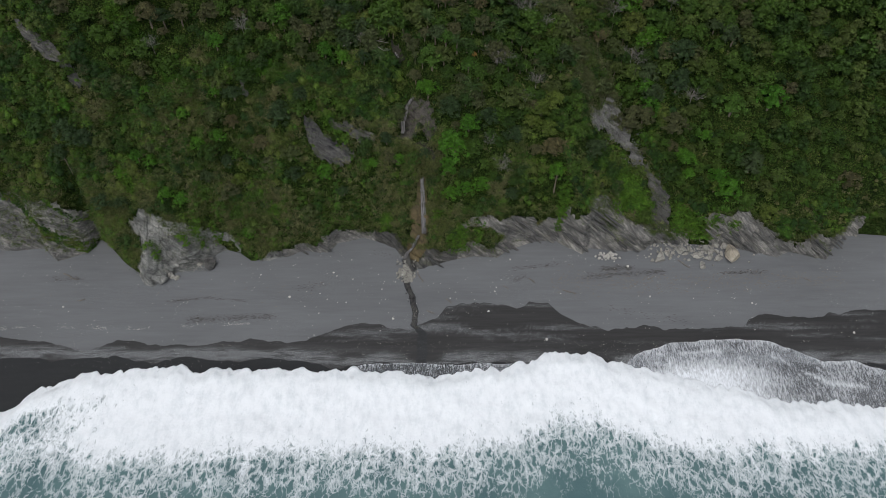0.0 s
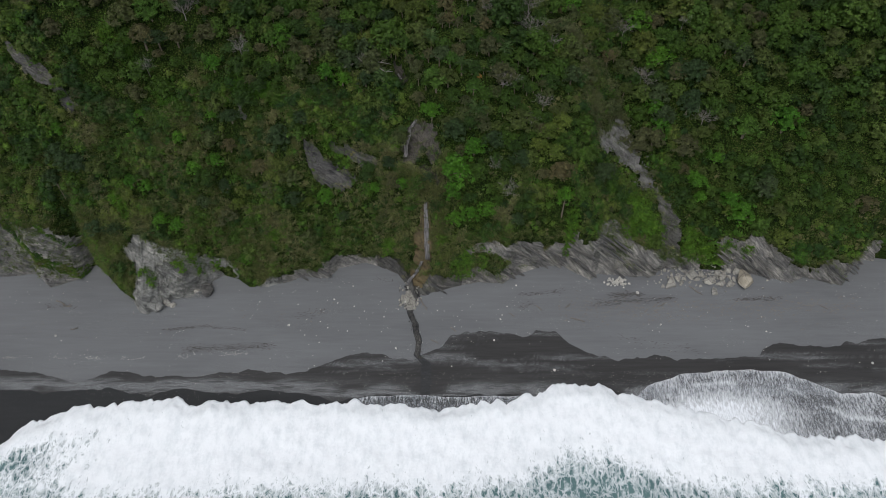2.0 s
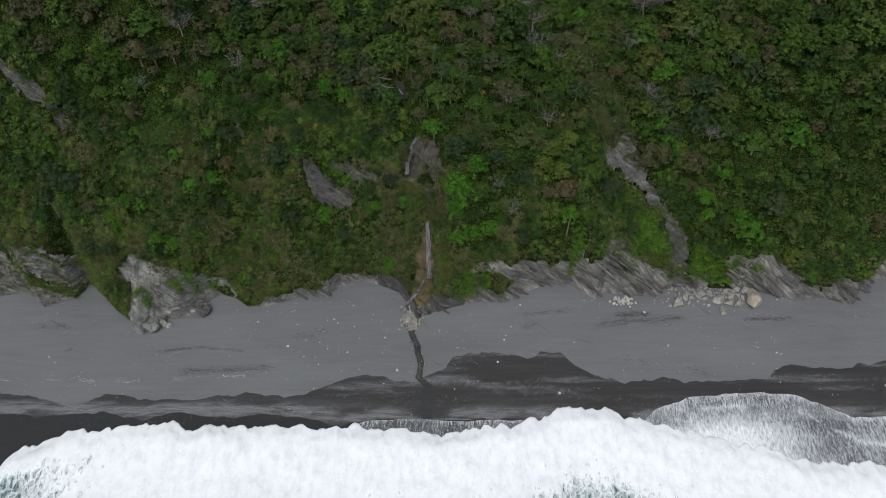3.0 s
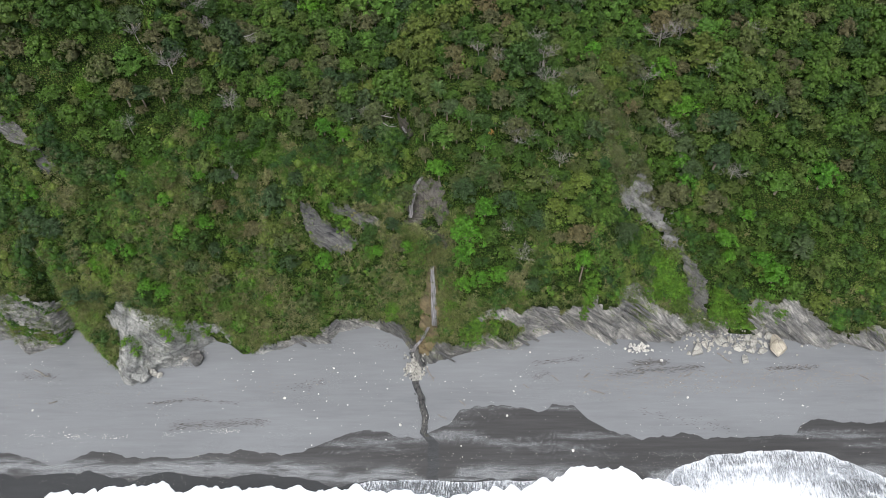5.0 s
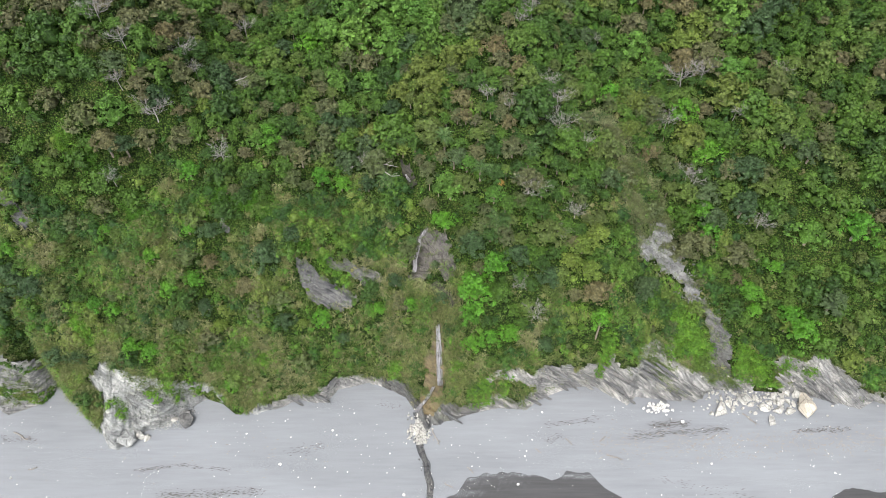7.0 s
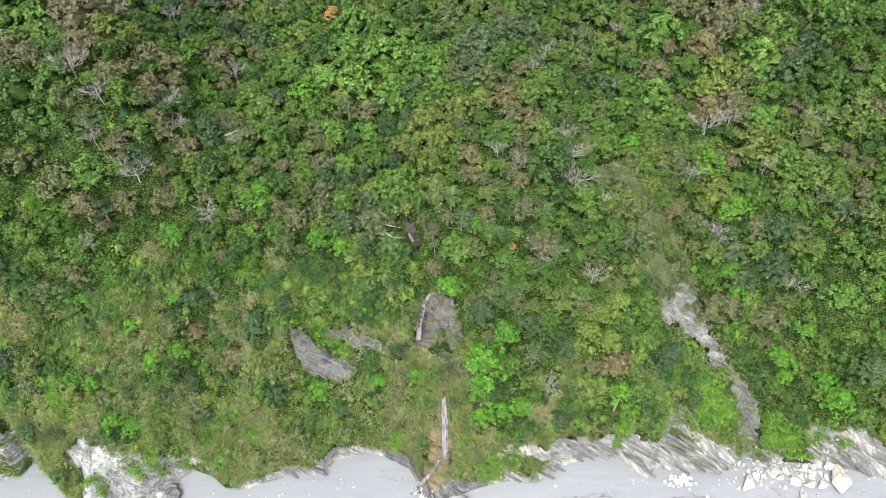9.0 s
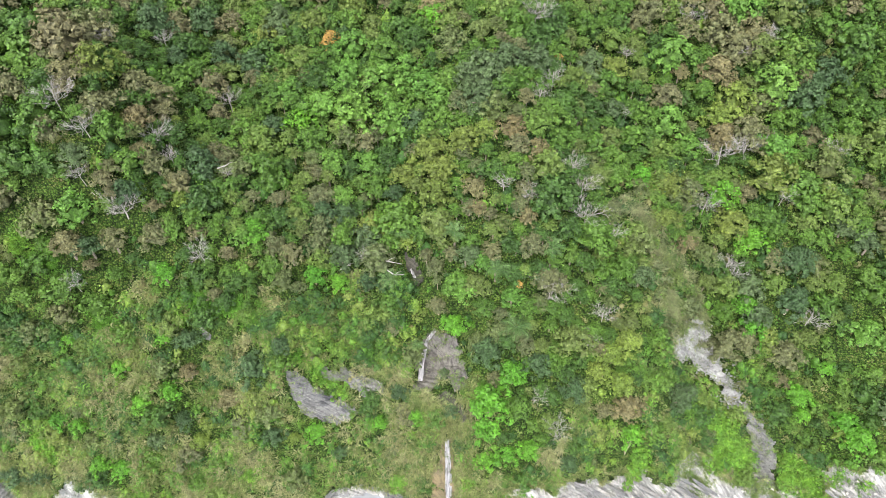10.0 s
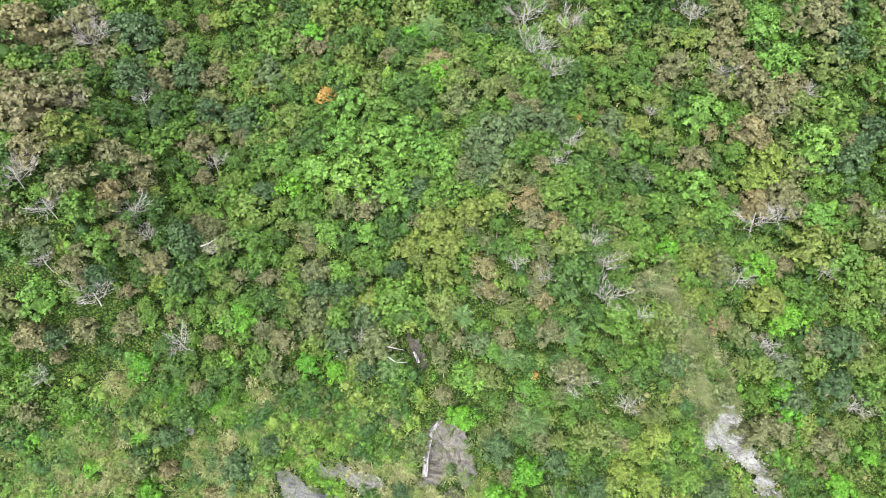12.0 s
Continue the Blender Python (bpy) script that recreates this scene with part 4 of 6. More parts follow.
def dead_tree(x, y, radius, top, label="bare dead tree with bleached grey branches"):
    low = float(ground(x, y)) - 0.1
    m = Matrix.LocRotScale((x, y, max(low, top - 1.05 * radius)), Euler((random.uniform(-0.15, 0.1), random.uniform(-0.1, 0.1), random.uniform(0, 6.28))), (radius, radius, radius))
    if not DEAD_FIRST:
        root = tagged(new("dead_tree"), label, "dead tree", "dead trees")
        part("trunk", DEAD_TRUNK, root)
        for n in range(8):
            part("twig_spray", DEAD_BRANCHES[n % 4][1], part("branch", DEAD_BRANCHES[n % 4][0], root, m=pose(0, 0, 0.3 + 0.055 * n, 0, 0, 137.5 * n)))
        DEAD_FIRST.append(root)
        root.matrix_basis = m
        return root
    root = copy_thing(DEAD_FIRST[0], Matrix.Identity(4))
    root.matrix_basis = m
    return root


def frond_mesh():
    bm = bmesh.new()
    spine = [Vector((0.05 + t * 0.95, 0, 0.32 * math.sin(t * 2.3) - 0.22 * t * t)) for t in (0, 0.25, 0.5, 0.75, 1)]
    tube(bm, spine, (0.02, 0.017, 0.012, 0.008, 0.003), 4)
    for n in range(20):
        t = 0.12 + 0.86 * n / 20
        at = Vector((0.05 + t * 0.95, 0, 0.32 * math.sin(t * 2.3) - 0.22 * t * t))
        for side in (-1, 1):
            far = at + Vector((0.14, side * 0.3 * math.sin(0.5 + 2.2 * t), -0.08))
            a, b = at + Vector((-0.012, 0, 0)), at + Vector((0.018, 0, 0))
            bm.faces.new([bm.verts.new(p) for p in (a, b, far)])
    return baked("frond", bm, LEAF["palm"])


FROND, PALM_FIRST = frond_mesh(), []


def palm(x, y, radius, top):
    low = float(ground(x, y)) - 0.1
    m = Matrix.LocRotScale((x, y, low), Euler((0, 0, random.uniform(0, 6.28))), (radius, radius, radius))
    tall = max((top - low) / radius - 0.2, 0.4)
    if not PALM_FIRST:
        root = tagged(new("palm"), "small feathery palm with arching green fronds", "palm", "palms on the slope")
        part("trunk", TRUNKS[0], root)
        for n in range(13):
            part("frond", FROND, root, m=pose(0, 0, 1, 0, -28 + 22 * (n % 3), 137.5 * n))
        PALM_FIRST.append(root)
    else:
        root = copy_thing(PALM_FIRST[0], Matrix.Identity(4))
    root.matrix_basis = m
    for ch in root.children:
        if ch.data == FROND:
            raised = ch.matrix_basis.copy()
            raised.translation.z = tall
            ch.matrix_basis = raised
        else:
            ch.matrix_basis = Matrix.Diagonal((1.1, 1.1, tall, 1))
    return root


# Trees that stand out, by plan: x, y, radius of the crown.
BROWN_HIGH = [(-55.4, 128.8, 4.4), (-51.6, 127.4, 3.5), (-47.3, 118.3, 2.4), (-42.2, 114, 2.7), (-40.3, 114.1, 2.3), (-44.5, 108.2, 2.9), (-41.4, 109, 2.1), (-47.8, 110.4, 2.2), (-50.2, 133.5, 3.3), (-39.8, 133.1, 2.2), (-38.9, 104.6, 1.9), (-0.3, 104.9, 1.9), (0.4, 102.2, 1.3), (4.5, 111, 2.1), (-14.9, 113.8, 1.7), (-5.2, 129, 2.6), (6.7, 115.1, 1.3), (31.1, 131.5, 3.4), (33.9, 127.4, 3.4), (38.6, 127.3, 3.1), (36.3, 125.4, 2.9), (33.6, 123.2, 3), (29.7, 127.6, 2.1), (41.2, 133.2, 4.4), (25, 130.4, 2.5), (38.4, 116.6, 3.4), (34, 116.4, 2.5), (28.7, 123.2, 1.4), (31.2, 134.2, 3), (40.6, 101.4, 2.1)]
BROWN_LOW = [(28.2, 102.6, 1.6), (7.8, 109, 1.7), (9.2, 95.2, 2.2), (-48.1, 95.4, 2.1), (-43.4, 96.6, 1.8), (-23.1, 97.7, 1.9), (-36.8, 103.5, 2.2), (-40.3, 105.5, 1.5), (34.6, 93.4, 2.8), (37.2, 94.1, 2.3), (42.8, 92.4, 2.6), (1.8, 98.1, 1.7), (6.2, 101.1, 1.5), (16.3, 83.3, 1.5), (19.1, 83.4, 2.1), (-31.7, 84.9, 1.8), (-36.6, 87.2, 1.4)]
LUSH_TREES = [(-16.4, 124.8, 2.8), (-17.1, 121.4, 3.4), (-12.1, 119.8, 3.7), (-14.9, 117.2, 3.7), (-10.7, 115.7, 3.1), (-6.5, 119.4, 3.2), (-4.5, 116.9, 2.5), (-9.3, 121.7, 2.5), (-1.9, 94.7, 2.2), (-20.6, 118.6, 2.9), (26.7, 117.5, 2.9), (30, 115.4, 2.3), (27.7, 125.3, 3.3), (35.3, 133.9, 3.2), (36.6, 129.4, 3.1), (41.7, 114.3, 2.8), (41.2, 121, 3.4), (4.4, 93.7, 1.7), (-19, 111.2, 2.2), (-14.2, 111.4, 2.4), (-17.5, 107, 1.9), (-28.9, 98.6, 1.6), (-46.8, 98.1, 2.4), (0.5, 96.8, 1.7), (-25.1, 120.5, 2.4), (52.6, 93.4, 3)]
BRIGHT_LOW = [(45.6, 89, 1.6), (51.5, 85.8, 2.2), (53.2, 83.5, 2.6), (2, 83.4, 2.9), (0.8, 81.8, 2), (4.2, 79.9, 1.9), (-7.9, 83.5, 1.3), (6.7, 80.6, 1.9), (58.6, 92.8, 2.6), (-23.4, 116.6, 2.3), (-27.2, 99.5, 1.9), (-38, 94.4, 1.7), (-5.2, 127.5, 2.5), (37, 98, 2.1), (38, 95, 2), (45.3, 89, 2), (34.1, 109.3, 2.3), (37.7, 103.7, 2.7), (-21.6, 135.8, 2.7), (-8.1, 134.1, 2.6), (21.9, 109.1, 1.7), (-2.6, 92.1, 1.9), (-20.4, 96.1, 1.6), (-17.7, 96, 1.6)]
BRIGHT_FOOT = [(4.5, 86.6, 2.1), (46.3, 87.1, 1.5), (48.5, 91.2, 1.3), (20, 81, 1.7), (-62.8, 86, 1.4), (-39, 85.5, 1.7), (-42.4, 83.9, 1.5), (-38.9, 89.3, 1.2), (-44, 86.5, 1.3), (-52.8, 82.2, 1.3), (-50.5, 81.8, 1.3), (-56, 80.5, 1.3), (-48.9, 78.7, 1.6), (-46.4, 78.3, 1.7), (-21.1, 82.3, 1.8), (-12.4, 83.3, 1.3), (-35.4, 76.5, 1.3), (-49.6, 88.3, 1.1), (1.5, 79.6, 1.7)]
DIM_FOOT = [(8, 87.8, 1.9), (12.2, 85.5, 2.1), (1.5, 89.1, 2.3), (12.1, 79.1, 1.6), (-63.5, 83.6, 2.3), (-60.7, 82.8, 2.1), (-26.4, 81.9, 1.7), (-37.8, 83.4, 1.7), (-59.8, 77.6, 1.9), (-57, 77.7, 1.6), (-65.5, 82, 1.7)]
DIM_TREES = [(-43.6, 133.5, 3.7), (-46.1, 134.5, 3.1), (-43.4, 126.2, 2.9), (-38.1, 130.2, 2.6), (-35.2, 126.2, 2.7), (-40.6, 122.9, 2.2), (-30.9, 125.3, 2.8), (-17.4, 105.2, 2.2), (-19.9, 104, 2.3), (-7.9, 115.2, 1.9), (-34.8, 106.8, 2.8), (-46.1, 95.8, 2), (-27.6, 115.7, 2), (43.4, 101.2, 2.9), (42.7, 97, 2.5), (0.6, 133.2, 2), (44.5, 130.1, 2.9), (47.9, 122, 3.4), (45.1, 119.3, 3), (-10.7, 107.5, 1.6), (-41.6, 100.6, 1.9), (-23.9, 88, 1.5), (-27.5, 86.6, 2.4), (-35.8, 89.5, 1.9), (-13.8, 96.3, 1.5), (-3.3, 83.9, 1.3), (-9.9, 85.6, 1.3), (-18, 81.2, 1.2)]
GREY_TREES = [(1.5, 118.6, 3.3), (0.5, 115.5, 3.2), (3.9, 119.8, 2.5), (7.3, 120.4, 2.6), (-0.8, 118, 2.3), (-14.7, 102.3, 3.1), (-17.2, 99.6, 2.4), (37.5, 99.4, 2.7), (38.5, 96.2, 2.1), (-1.3, 97.5, 1.7), (16.1, 123.5, 2.4), (19.6, 119.1, 2.1), (-27.5, 131.2, 2.7), (-46.3, 102, 2), (21, 96.8, 1.8), (52.2, 102.1, 2.2), (56.4, 85.8, 2.4), (49, 104, 1.9), (-4.1, 87.5, 0.7), (26.9, 86.4, 2.5), (-41.6, 81.1, 1.3)]
OLIVE_TREES = [(-5.2, 110.4, 3.1), (-3.8, 108.2, 3.2), (-1.2, 110.5, 2.4), (-29.7, 129.5, 2.2), (-46, 112.5, 2.8), (-14.1, 104.3, 2.6), (-5.2, 105.7, 2.9), (-8.9, 109.5, 2.5), (-20.2, 137.6, 2.9), (-16.7, 131, 2.7), (40.7, 110.8, 3.7), (26.5, 109.4, 3.1), (19.9, 123.8, 2.4), (25, 104.3, 2.2), (34.4, 105.5, 2.5), (-22.3, 129.6, 2.6), (-15.6, 136.1, 2.5)]
YELLOW_TREES = [(-13.2, 134, 1.5), (-44.8, 116.5, 1.3), (-43.9, 115.3, 1.6), (-35.7, 110.7, 0.8), (-38.3, 112.3, 0.9), (18.8, 90.1, 2.4), (17.1, 88.5, 2.1), (15.5, 87, 1.7), (47, 107.9, 1.6), (-12.4, 105.1, 1), (36.1, 120.1, 2.9), (33.7, 118.9, 2.7), (1.4, 111.2, 1.6), (-8.9, 101.6, 1.5), (-36.2, 101.8, 1.4), (26.4, 132.6, 1.8), (15.1, 133.1, 1.9), (-35.3, 138.9, 2.2), (59.6, 79.6, 2.1), (17.8, 85.9, 2.2), (50.9, 84.6, 1.4), (-36.4, 81.9, 1.5), (-35.3, 83.2, 1.3), (-24, 81.9, 1.2)]
ORANGE_TREES = [(-19.6, 126.1, 1.6), (5.3, 94.8, 0.6), (11.5, 122.6, 0.6)]
DEAD_HIGH = [(5.8, 136.2, 3.1), (6.5, 130.7, 3.1), (8.5, 128.2, 2.7), (11.5, 135.4, 2.7), (13.8, 106, 2.3), (14, 102.9, 2.8), (12.4, 107.9, 1.7), (8.5, 116.1, 1.8), (10.5, 119.3, 1.8), (3.4, 104.1, 1.5), (6.5, 103.1, 1.4), (9.2, 94.7, 2.8), (18.1, 101.3, 1.4), (31.3, 107.4, 2), (34.6, 101.5, 2), (45.6, 95.7, 2.4), (30.1, 128.9, 2.2), (36.7, 125.2, 2.6), (34.6, 114.3, 3.3), (37.7, 114.7, 2.9), (27, 135.5, 2.3), (21.4, 125.1, 1.2), (41.5, 107.7, 1.6), (40.6, 126, 1.5), (-33.7, 119.6, 2), (-45, 104.7, 2.2)]
DEAD_LOW = [(-39.3, 108.2, 2.2), (-47.8, 106.4, 2.5), (-48.8, 131.2, 3.5), (-42, 99.2, 2.9), (-33.6, 96.6, 1.9), (-48, 92.8, 1.5), (-41.6, 123.9, 1.4), (-45.7, 100.6, 1.5), (-37.5, 106.1, 1.4), (21, 117.8, 1), (16.2, 92.9, 1.8), (14.3, 90.3, 1.5), (-31.3, 106.1, 1), (-14.5, 99.5, 1.1), (-46.4, 118.5, 1.8), (48.4, 112.8, 1.7), (8.2, 84.9, 1.5), (10.4, 81.9, 2), (35.7, 100.6, 1.7)]
PALMS = [(2.4, 95.8, 1.4), (5, 91.2, 1.8), (-6.3, 133.9, 1.7), (-11.1, 96.5, 1.2), (9.5, 98.1, 1.2), (-2.7, 99.9, 1.2), (-9.7, 101.9, 1.3), (-7.7, 91, 0.8)]
SPECIAL = {"brown": BROWN_HIGH + BROWN_LOW, "lush": LUSH_TREES, "bright": BRIGHT_LOW + BRIGHT_FOOT, "dim": DIM_TREES + DIM_FOOT, "grey": GREY_TREES, "olive": OLIVE_TREES, "yellow": YELLOW_TREES, "orange": ORANGE_TREES}
DEAD = DEAD_HIGH + DEAD_LOW
STREAM = curve([(48, -3.6), (53.4, -3.7), (59, -3.6), (60.7, -5.2), (63, -5), (66.8, -5.7), (68.8, -6.6), (71.8, -6.7), (74.7, -7.3), (75.7, -5.8), (77, -4.3), (82.5, -3.6), (86, -5), (87.2, -7), (91.3, -5.6), (96.6, -7), (99.2, -8.2), (102.9, -10)])


def near_water(x, y, half):
    return (np.abs(x - STREAM(y)) < half * np.where(y < 93, 1.0, 0.6)) & (y < 103)


taken = []
for kind, spots in SPECIAL.items():
    for n, (x, y, rad) in enumerate(spots):
        tree(kind, n % 6, x, y, rad, float(canopy(x, y)) + (0.95 if y < 98 else 0.5) * rad)
        taken.append((x, y, rad * 0.85))
for n, (x, y, rad) in enumerate(DEAD):
    dead_tree(x, y, rad * 1.1, float(canopy(x, y)) + 0.9)
    taken.append((x, y, rad * 0.45))
for x, y, rad in PALMS:
    palm(x, y, rad * 1.3, float(canopy(x, y)) + 0.9)
    taken.append((x, y, rad * 0.6))


# Vivid grass above the rock, by plan: x, y, radius.
MATS = [(21.8, 80.6, 1.1), (22, 80.1, 1), (22.2, 79.7, 0.9), (-53.2, 73.3, 0.9), (-52.3, 72.5, 0.8), (-46.9, 74.4, 0.8), (-44.6, 75.5, 0.8), (3.4, 75.6, 0.9), (6.5, 76.3, 1), (-10, 79.1, 0.8), (34.4, 85.1, 2.9), (35.5, 83.1, 3.1), (32.9, 81.4, 1.9), (37.2, 81.7, 2.1), (44.4, 82.6, 1.2), (45.8, 80.8, 2.6), (47.9, 79.2, 2.3), (44.2, 79.9, 1.4), (49.5, 78, 1.2), (3.6, 75.8, 1.2), (2, 75.2, 1.1), (-1.1, 77.9, 1), (-44.5, 76.4, 0.9), (-41.9, 77.1, 0.9), (-61.6, 76.1, 1.3), (-63.6, 77.9, 1.1), (-57.9, 73, 0.9), (-52.1, 73.5, 0.9), (-47.2, 74.6, 0.9), (-20.2, 86.7, 0.9), (-18.5, 86.4, 0.8), (-17.2, 85.8, 0.8), (-10.7, 79.1, 0.9), (-53.7, 95.5, 1.4), (-55.6, 80.4, 1.2), (-54.9, 79.4, 1.1), (-36.8, 91.2, 1), (54.5, 79.2, 1.2), (51.6, 80.3, 1.4), (-30.3, 79, 1.1)]


def matted(x, y):
    """Whether a place lies in a mat of vivid grass."""
    return np.min([((x - a) ** 2 + ((y - b) / 0.8) ** 2) / c**2 for a, b, c in MATS], axis=0) < 0.8


def wooded(x, y):
    """How far trees, not shrubs, cover the place."""
    s = y - FOOT(x)
    w = smooth(s + 9 * fbm(x, y, 14, 2, 110), 17, 26)
    w = np.maximum(w, smooth(x, 40, 46) * smooth(s, 4, 9))
    w = np.maximum(w, 0.85 * smooth(x, -2, 2) * smooth(-x, -24, -19) * smooth(s, 5, 10))
    return w * (1 - inside(x, y, GRASSY))


spots = np.array(taken)
forest = []
for n in range(16000):
    x, y = random.uniform(-84, 84), random.uniform(78, 147)
    if x < min(-83 + 0.7 * max(0, y - 84), -63) or x > 83 - 0.85 * max(0, y - 104) or random.random() > float(wooded(x, y)) or near_water(x, y, 1.6):
        continue
    rad = random.choice((1.1, 1.4, 1.7, 2.0, 2.4, 2.9, 3.5)) * random.uniform(0.85, 1.15) * (0.8 if y < 97 else 1.0)
    round_x, round_y = x + 0.75 * rad * np.array([0, 1, -1, 0, 0]), y + 0.75 * rad * np.array([0, 0, 0, 1, -1])
    if (outcrop(round_x, round_y) >= 0).any() or matted(round_x, round_y).any() or inside(round_x, round_y, GRASSY).any():
        continue
    if ((spots[:, 0] - x) ** 2 + ((spots[:, 1] - y) * 1.25) ** 2 < (0.53 * (spots[:, 2] + rad)) ** 2).any():
        continue
    spots = np.vstack([spots, (x, y, rad)])
    forest.append((x, y, rad))
forest.sort(key=lambda p: (p[0] / 62) ** 2 + ((p[1] - 108) / 32) ** 2)
leaf_v, leaf_t, core_v, core_t = [], [], [], []
CLOUDS = {}
for n, (x, y, rad) in enumerate(forest):
    top = float(canopy(x, y)) + rad * (random.uniform(0.3, 1.0) if -2 < x < 26 and y < 98 else random.uniform(-0.05, 0.75) if x < 32 else random.uniform(0.0, 0.6))
    shape = random.randrange(6)
    if n < 300:
        tree("green", shape, x, y, rad, top)
        continue
    near = n < 620
    if (shape, near) not in CLOUDS:
        CLOUDS[shape, near] = crown_cloud(300 + shape, (28 if near else 24), 25 if near else 20, 0.145 if near else 0.16, SHAPES[shape]["flat"])
    a = random.uniform(0, 6.28)
    turn = np.array([[math.cos(a), -math.sin(a), 0], [math.sin(a), math.cos(a), 0], [0, 0, 1]])
    at = np.array([x, y, top - 0.85 * rad])
    v, c = CLOUDS[shape, near]
    dry = float(smooth(-x, 15, 40)) * 0.15 + 0.1
    pick = random.uniform(0.8, 1.0) if random.random() < dry else 0.78 * random.random() * (1.0 if x > -35 else 0.75)
    leaf_v.append(v @ turn.T * rad + at), leaf_t.append(np.full(len(v), pick))
    core_v.append(c @ turn.T * rad + at), core_t.append(np.full(len(c), pick))


def leafy(name, leaf_v, leaf_t, core_v, core_t, material):
    """Leaves (triangles) and the masses under them (little balls) as one mesh."""
    n, m = len(leaf_v), len(core_v)
    tri = np.concatenate([np.arange(n).reshape(-1, 3), balls(m, n)])
    return link(name, np.concatenate([leaf_v, core_v]), tri, material, tint=np.concatenate([leaf_t, core_t]))


tagged(leafy("forest", *(np.concatenate(k) for k in (leaf_v, leaf_t, core_v, core_t)), LEAF["forest"]), "mixed green broadleaf forest canopy on the slope", "forest", kind="stuff")


def scatter(count, x0, x1, y0, y1, keep):
    """Random places in a rectangle, thinned by keep(x, y) in 0..1."""
    x, y = rng.uniform(x0, x1, count), rng.uniform(y0, y1, count)
    ok = rng.random(count) < keep(x, y)
    return x[ok], y[ok]


def clumps(name, x, y, radius, high, leaves, size, tint, material, label, category, lift=0.0, out=0.0):
    """Leafy mounds, joined: an uneven mass with leaves over it."""
    n = len(x)
    w = rng.normal(size=(n, leaves, 3))
    w[..., 2] = np.abs(w[..., 2]) * 1.1 - 0.15
    w[..., 1] -= 0.25
    w /= np.linalg.norm(w, axis=2, keepdims=True)
    base = np.stack([x, y - out, ground(x, y) + lift], 1)[:, None]
    span = np.stack([radius, radius, high], 1)[:, None]
    at = base + w * rng.uniform(0.75, 1.15, (n, leaves, 1)) * span
    tilt = w + np.array([0, -0.15, 0.35]) + rng.normal(size=w.shape) * 0.3
    ln = rng.uniform(0.65, 1.5, n * leaves) * size
    v = leaf_blades(at.reshape(-1, 3), tilt.reshape(-1, 3), ln, ln * rng.uniform(0.45, 0.8, n * leaves), rng)
    mass = base + MASS_V[None] * rng.uniform(0.4, 0.8, (n, len(MASS_V), 1)) * span
    return tagged(leafy(name, v, np.repeat(tint, leaves * 3), mass.reshape(-1, 3), np.repeat(tint, len(MASS_V)), material), label, category, kind="stuff")


def no_rock(x, y):
    jx, jy = x + rng.normal(size=np.shape(x)) * 0.45, y + rng.normal(size=np.shape(x)) * 0.45
    edge = (outcrop(x + 0.75, y) < 0) & (outcrop(x - 0.75, y) < 0) | (rng.random(np.shape(x)) < 0.3)
    return (outcrop(jx, jy) < 0) & edge & ~bare(x, y) & (y > FOOT(x) + 0.25) & ~near_water(x, y, 0.8)


def drift(x, y, size, octaves, seed):
    """Noise drawn out along the beds, which run down to the right across the slope."""
    return fbm((0.95 * x - 0.31 * y) / 2.6, 0.31 * x + 0.95 * y, size, octaves, seed)


CROWNED = spots[spots[:, 1] < 100]


def open_sky(x, y):
    """Whether no crown of a lower tree is over a place."""
    x, y = np.asarray(x, float), np.asarray(y, float)
    clear = np.ones(x.shape, bool)
    for a, b, c in CROWNED:
        clear &= (x - a) ** 2 + ((y - b) * 1.1) ** 2 > (1.02 * c) ** 2
    return clear


# Shrubs: dense low cover, thinner under the trees.
x, y = scatter(29000, -90, 86, 69, 146, lambda x, y: no_rock(x, y) * open_sky(x, y) * (1 - 0.88 * matted(x, y)) * (1 - 0.8 * wooded(x, y)) * (1 - 0.4 * inside(x + rng.normal(size=len(x)), y + rng.normal(size=len(x)), GRASSY)))
n = len(x)
patch = np.clip(0.38 + 2.2 * drift(x, y, 3.2, 3, 120) + 1.3 * fbm(x, y, 1.8, 2, 121) + rng.normal(size=n) * 0.17, 0, 1)
dry = smooth(-x, 0, 30) * smooth(0.5 + drift(x, y, 2.2, 3, 122), 0.38, 0.54) * smooth(100 - y, 0, 8)
herbs = smooth(x, 31, 35) * smooth(-x, -48, -43) * smooth(y, 81, 84) * smooth(-y, -100, -94)
patch = patch - 0.22 * smooth(-x, 46, 58) * smooth(94 - y, 0, 6) * smooth(y - FOOT(x), 2, 5)
patch = patch - 0.08 * smooth(-x, 30, 45) + 0.22 * smooth(x, 15, 19) * smooth(-x, -36, -31) * smooth(95 - y, 0, 5)
patch = np.clip(patch + 0.44 * dry + 0.4 * herbs * smooth(0.5 + fbm(x, y, 3, 3, 123), 0.35, 0.6), 0, 1)
rad = (0.3 + 1.15 * rng.random(n) ** 2.6 * np.where(patch > 0.62, 0.4, 1.0)) * (1 + 0.4 * wooded(x, y))
close = np.max([outcrop(x + a, y + b) for a, b in ((1.3, 0), (-1.3, 0), (0, 1.2), (0, -1.2), (0, 0))], axis=0) >= 0
rad = np.where(close, 0.25 + 0.2 * rng.random(n), rad)
clumps("shrubs", x, y, rad, rad * rng.uniform(0.7, 1.3, n) + 0.7 * wooded(x, y) * ~close, 30, 0.28, patch, LEAF["stuff"], "dense low green and tan shrubs covering the slope", "shrubs", 1.3 * np.clip(2.2 * fbm(x, y, 2.6, 3, 124), -0.3, 1))

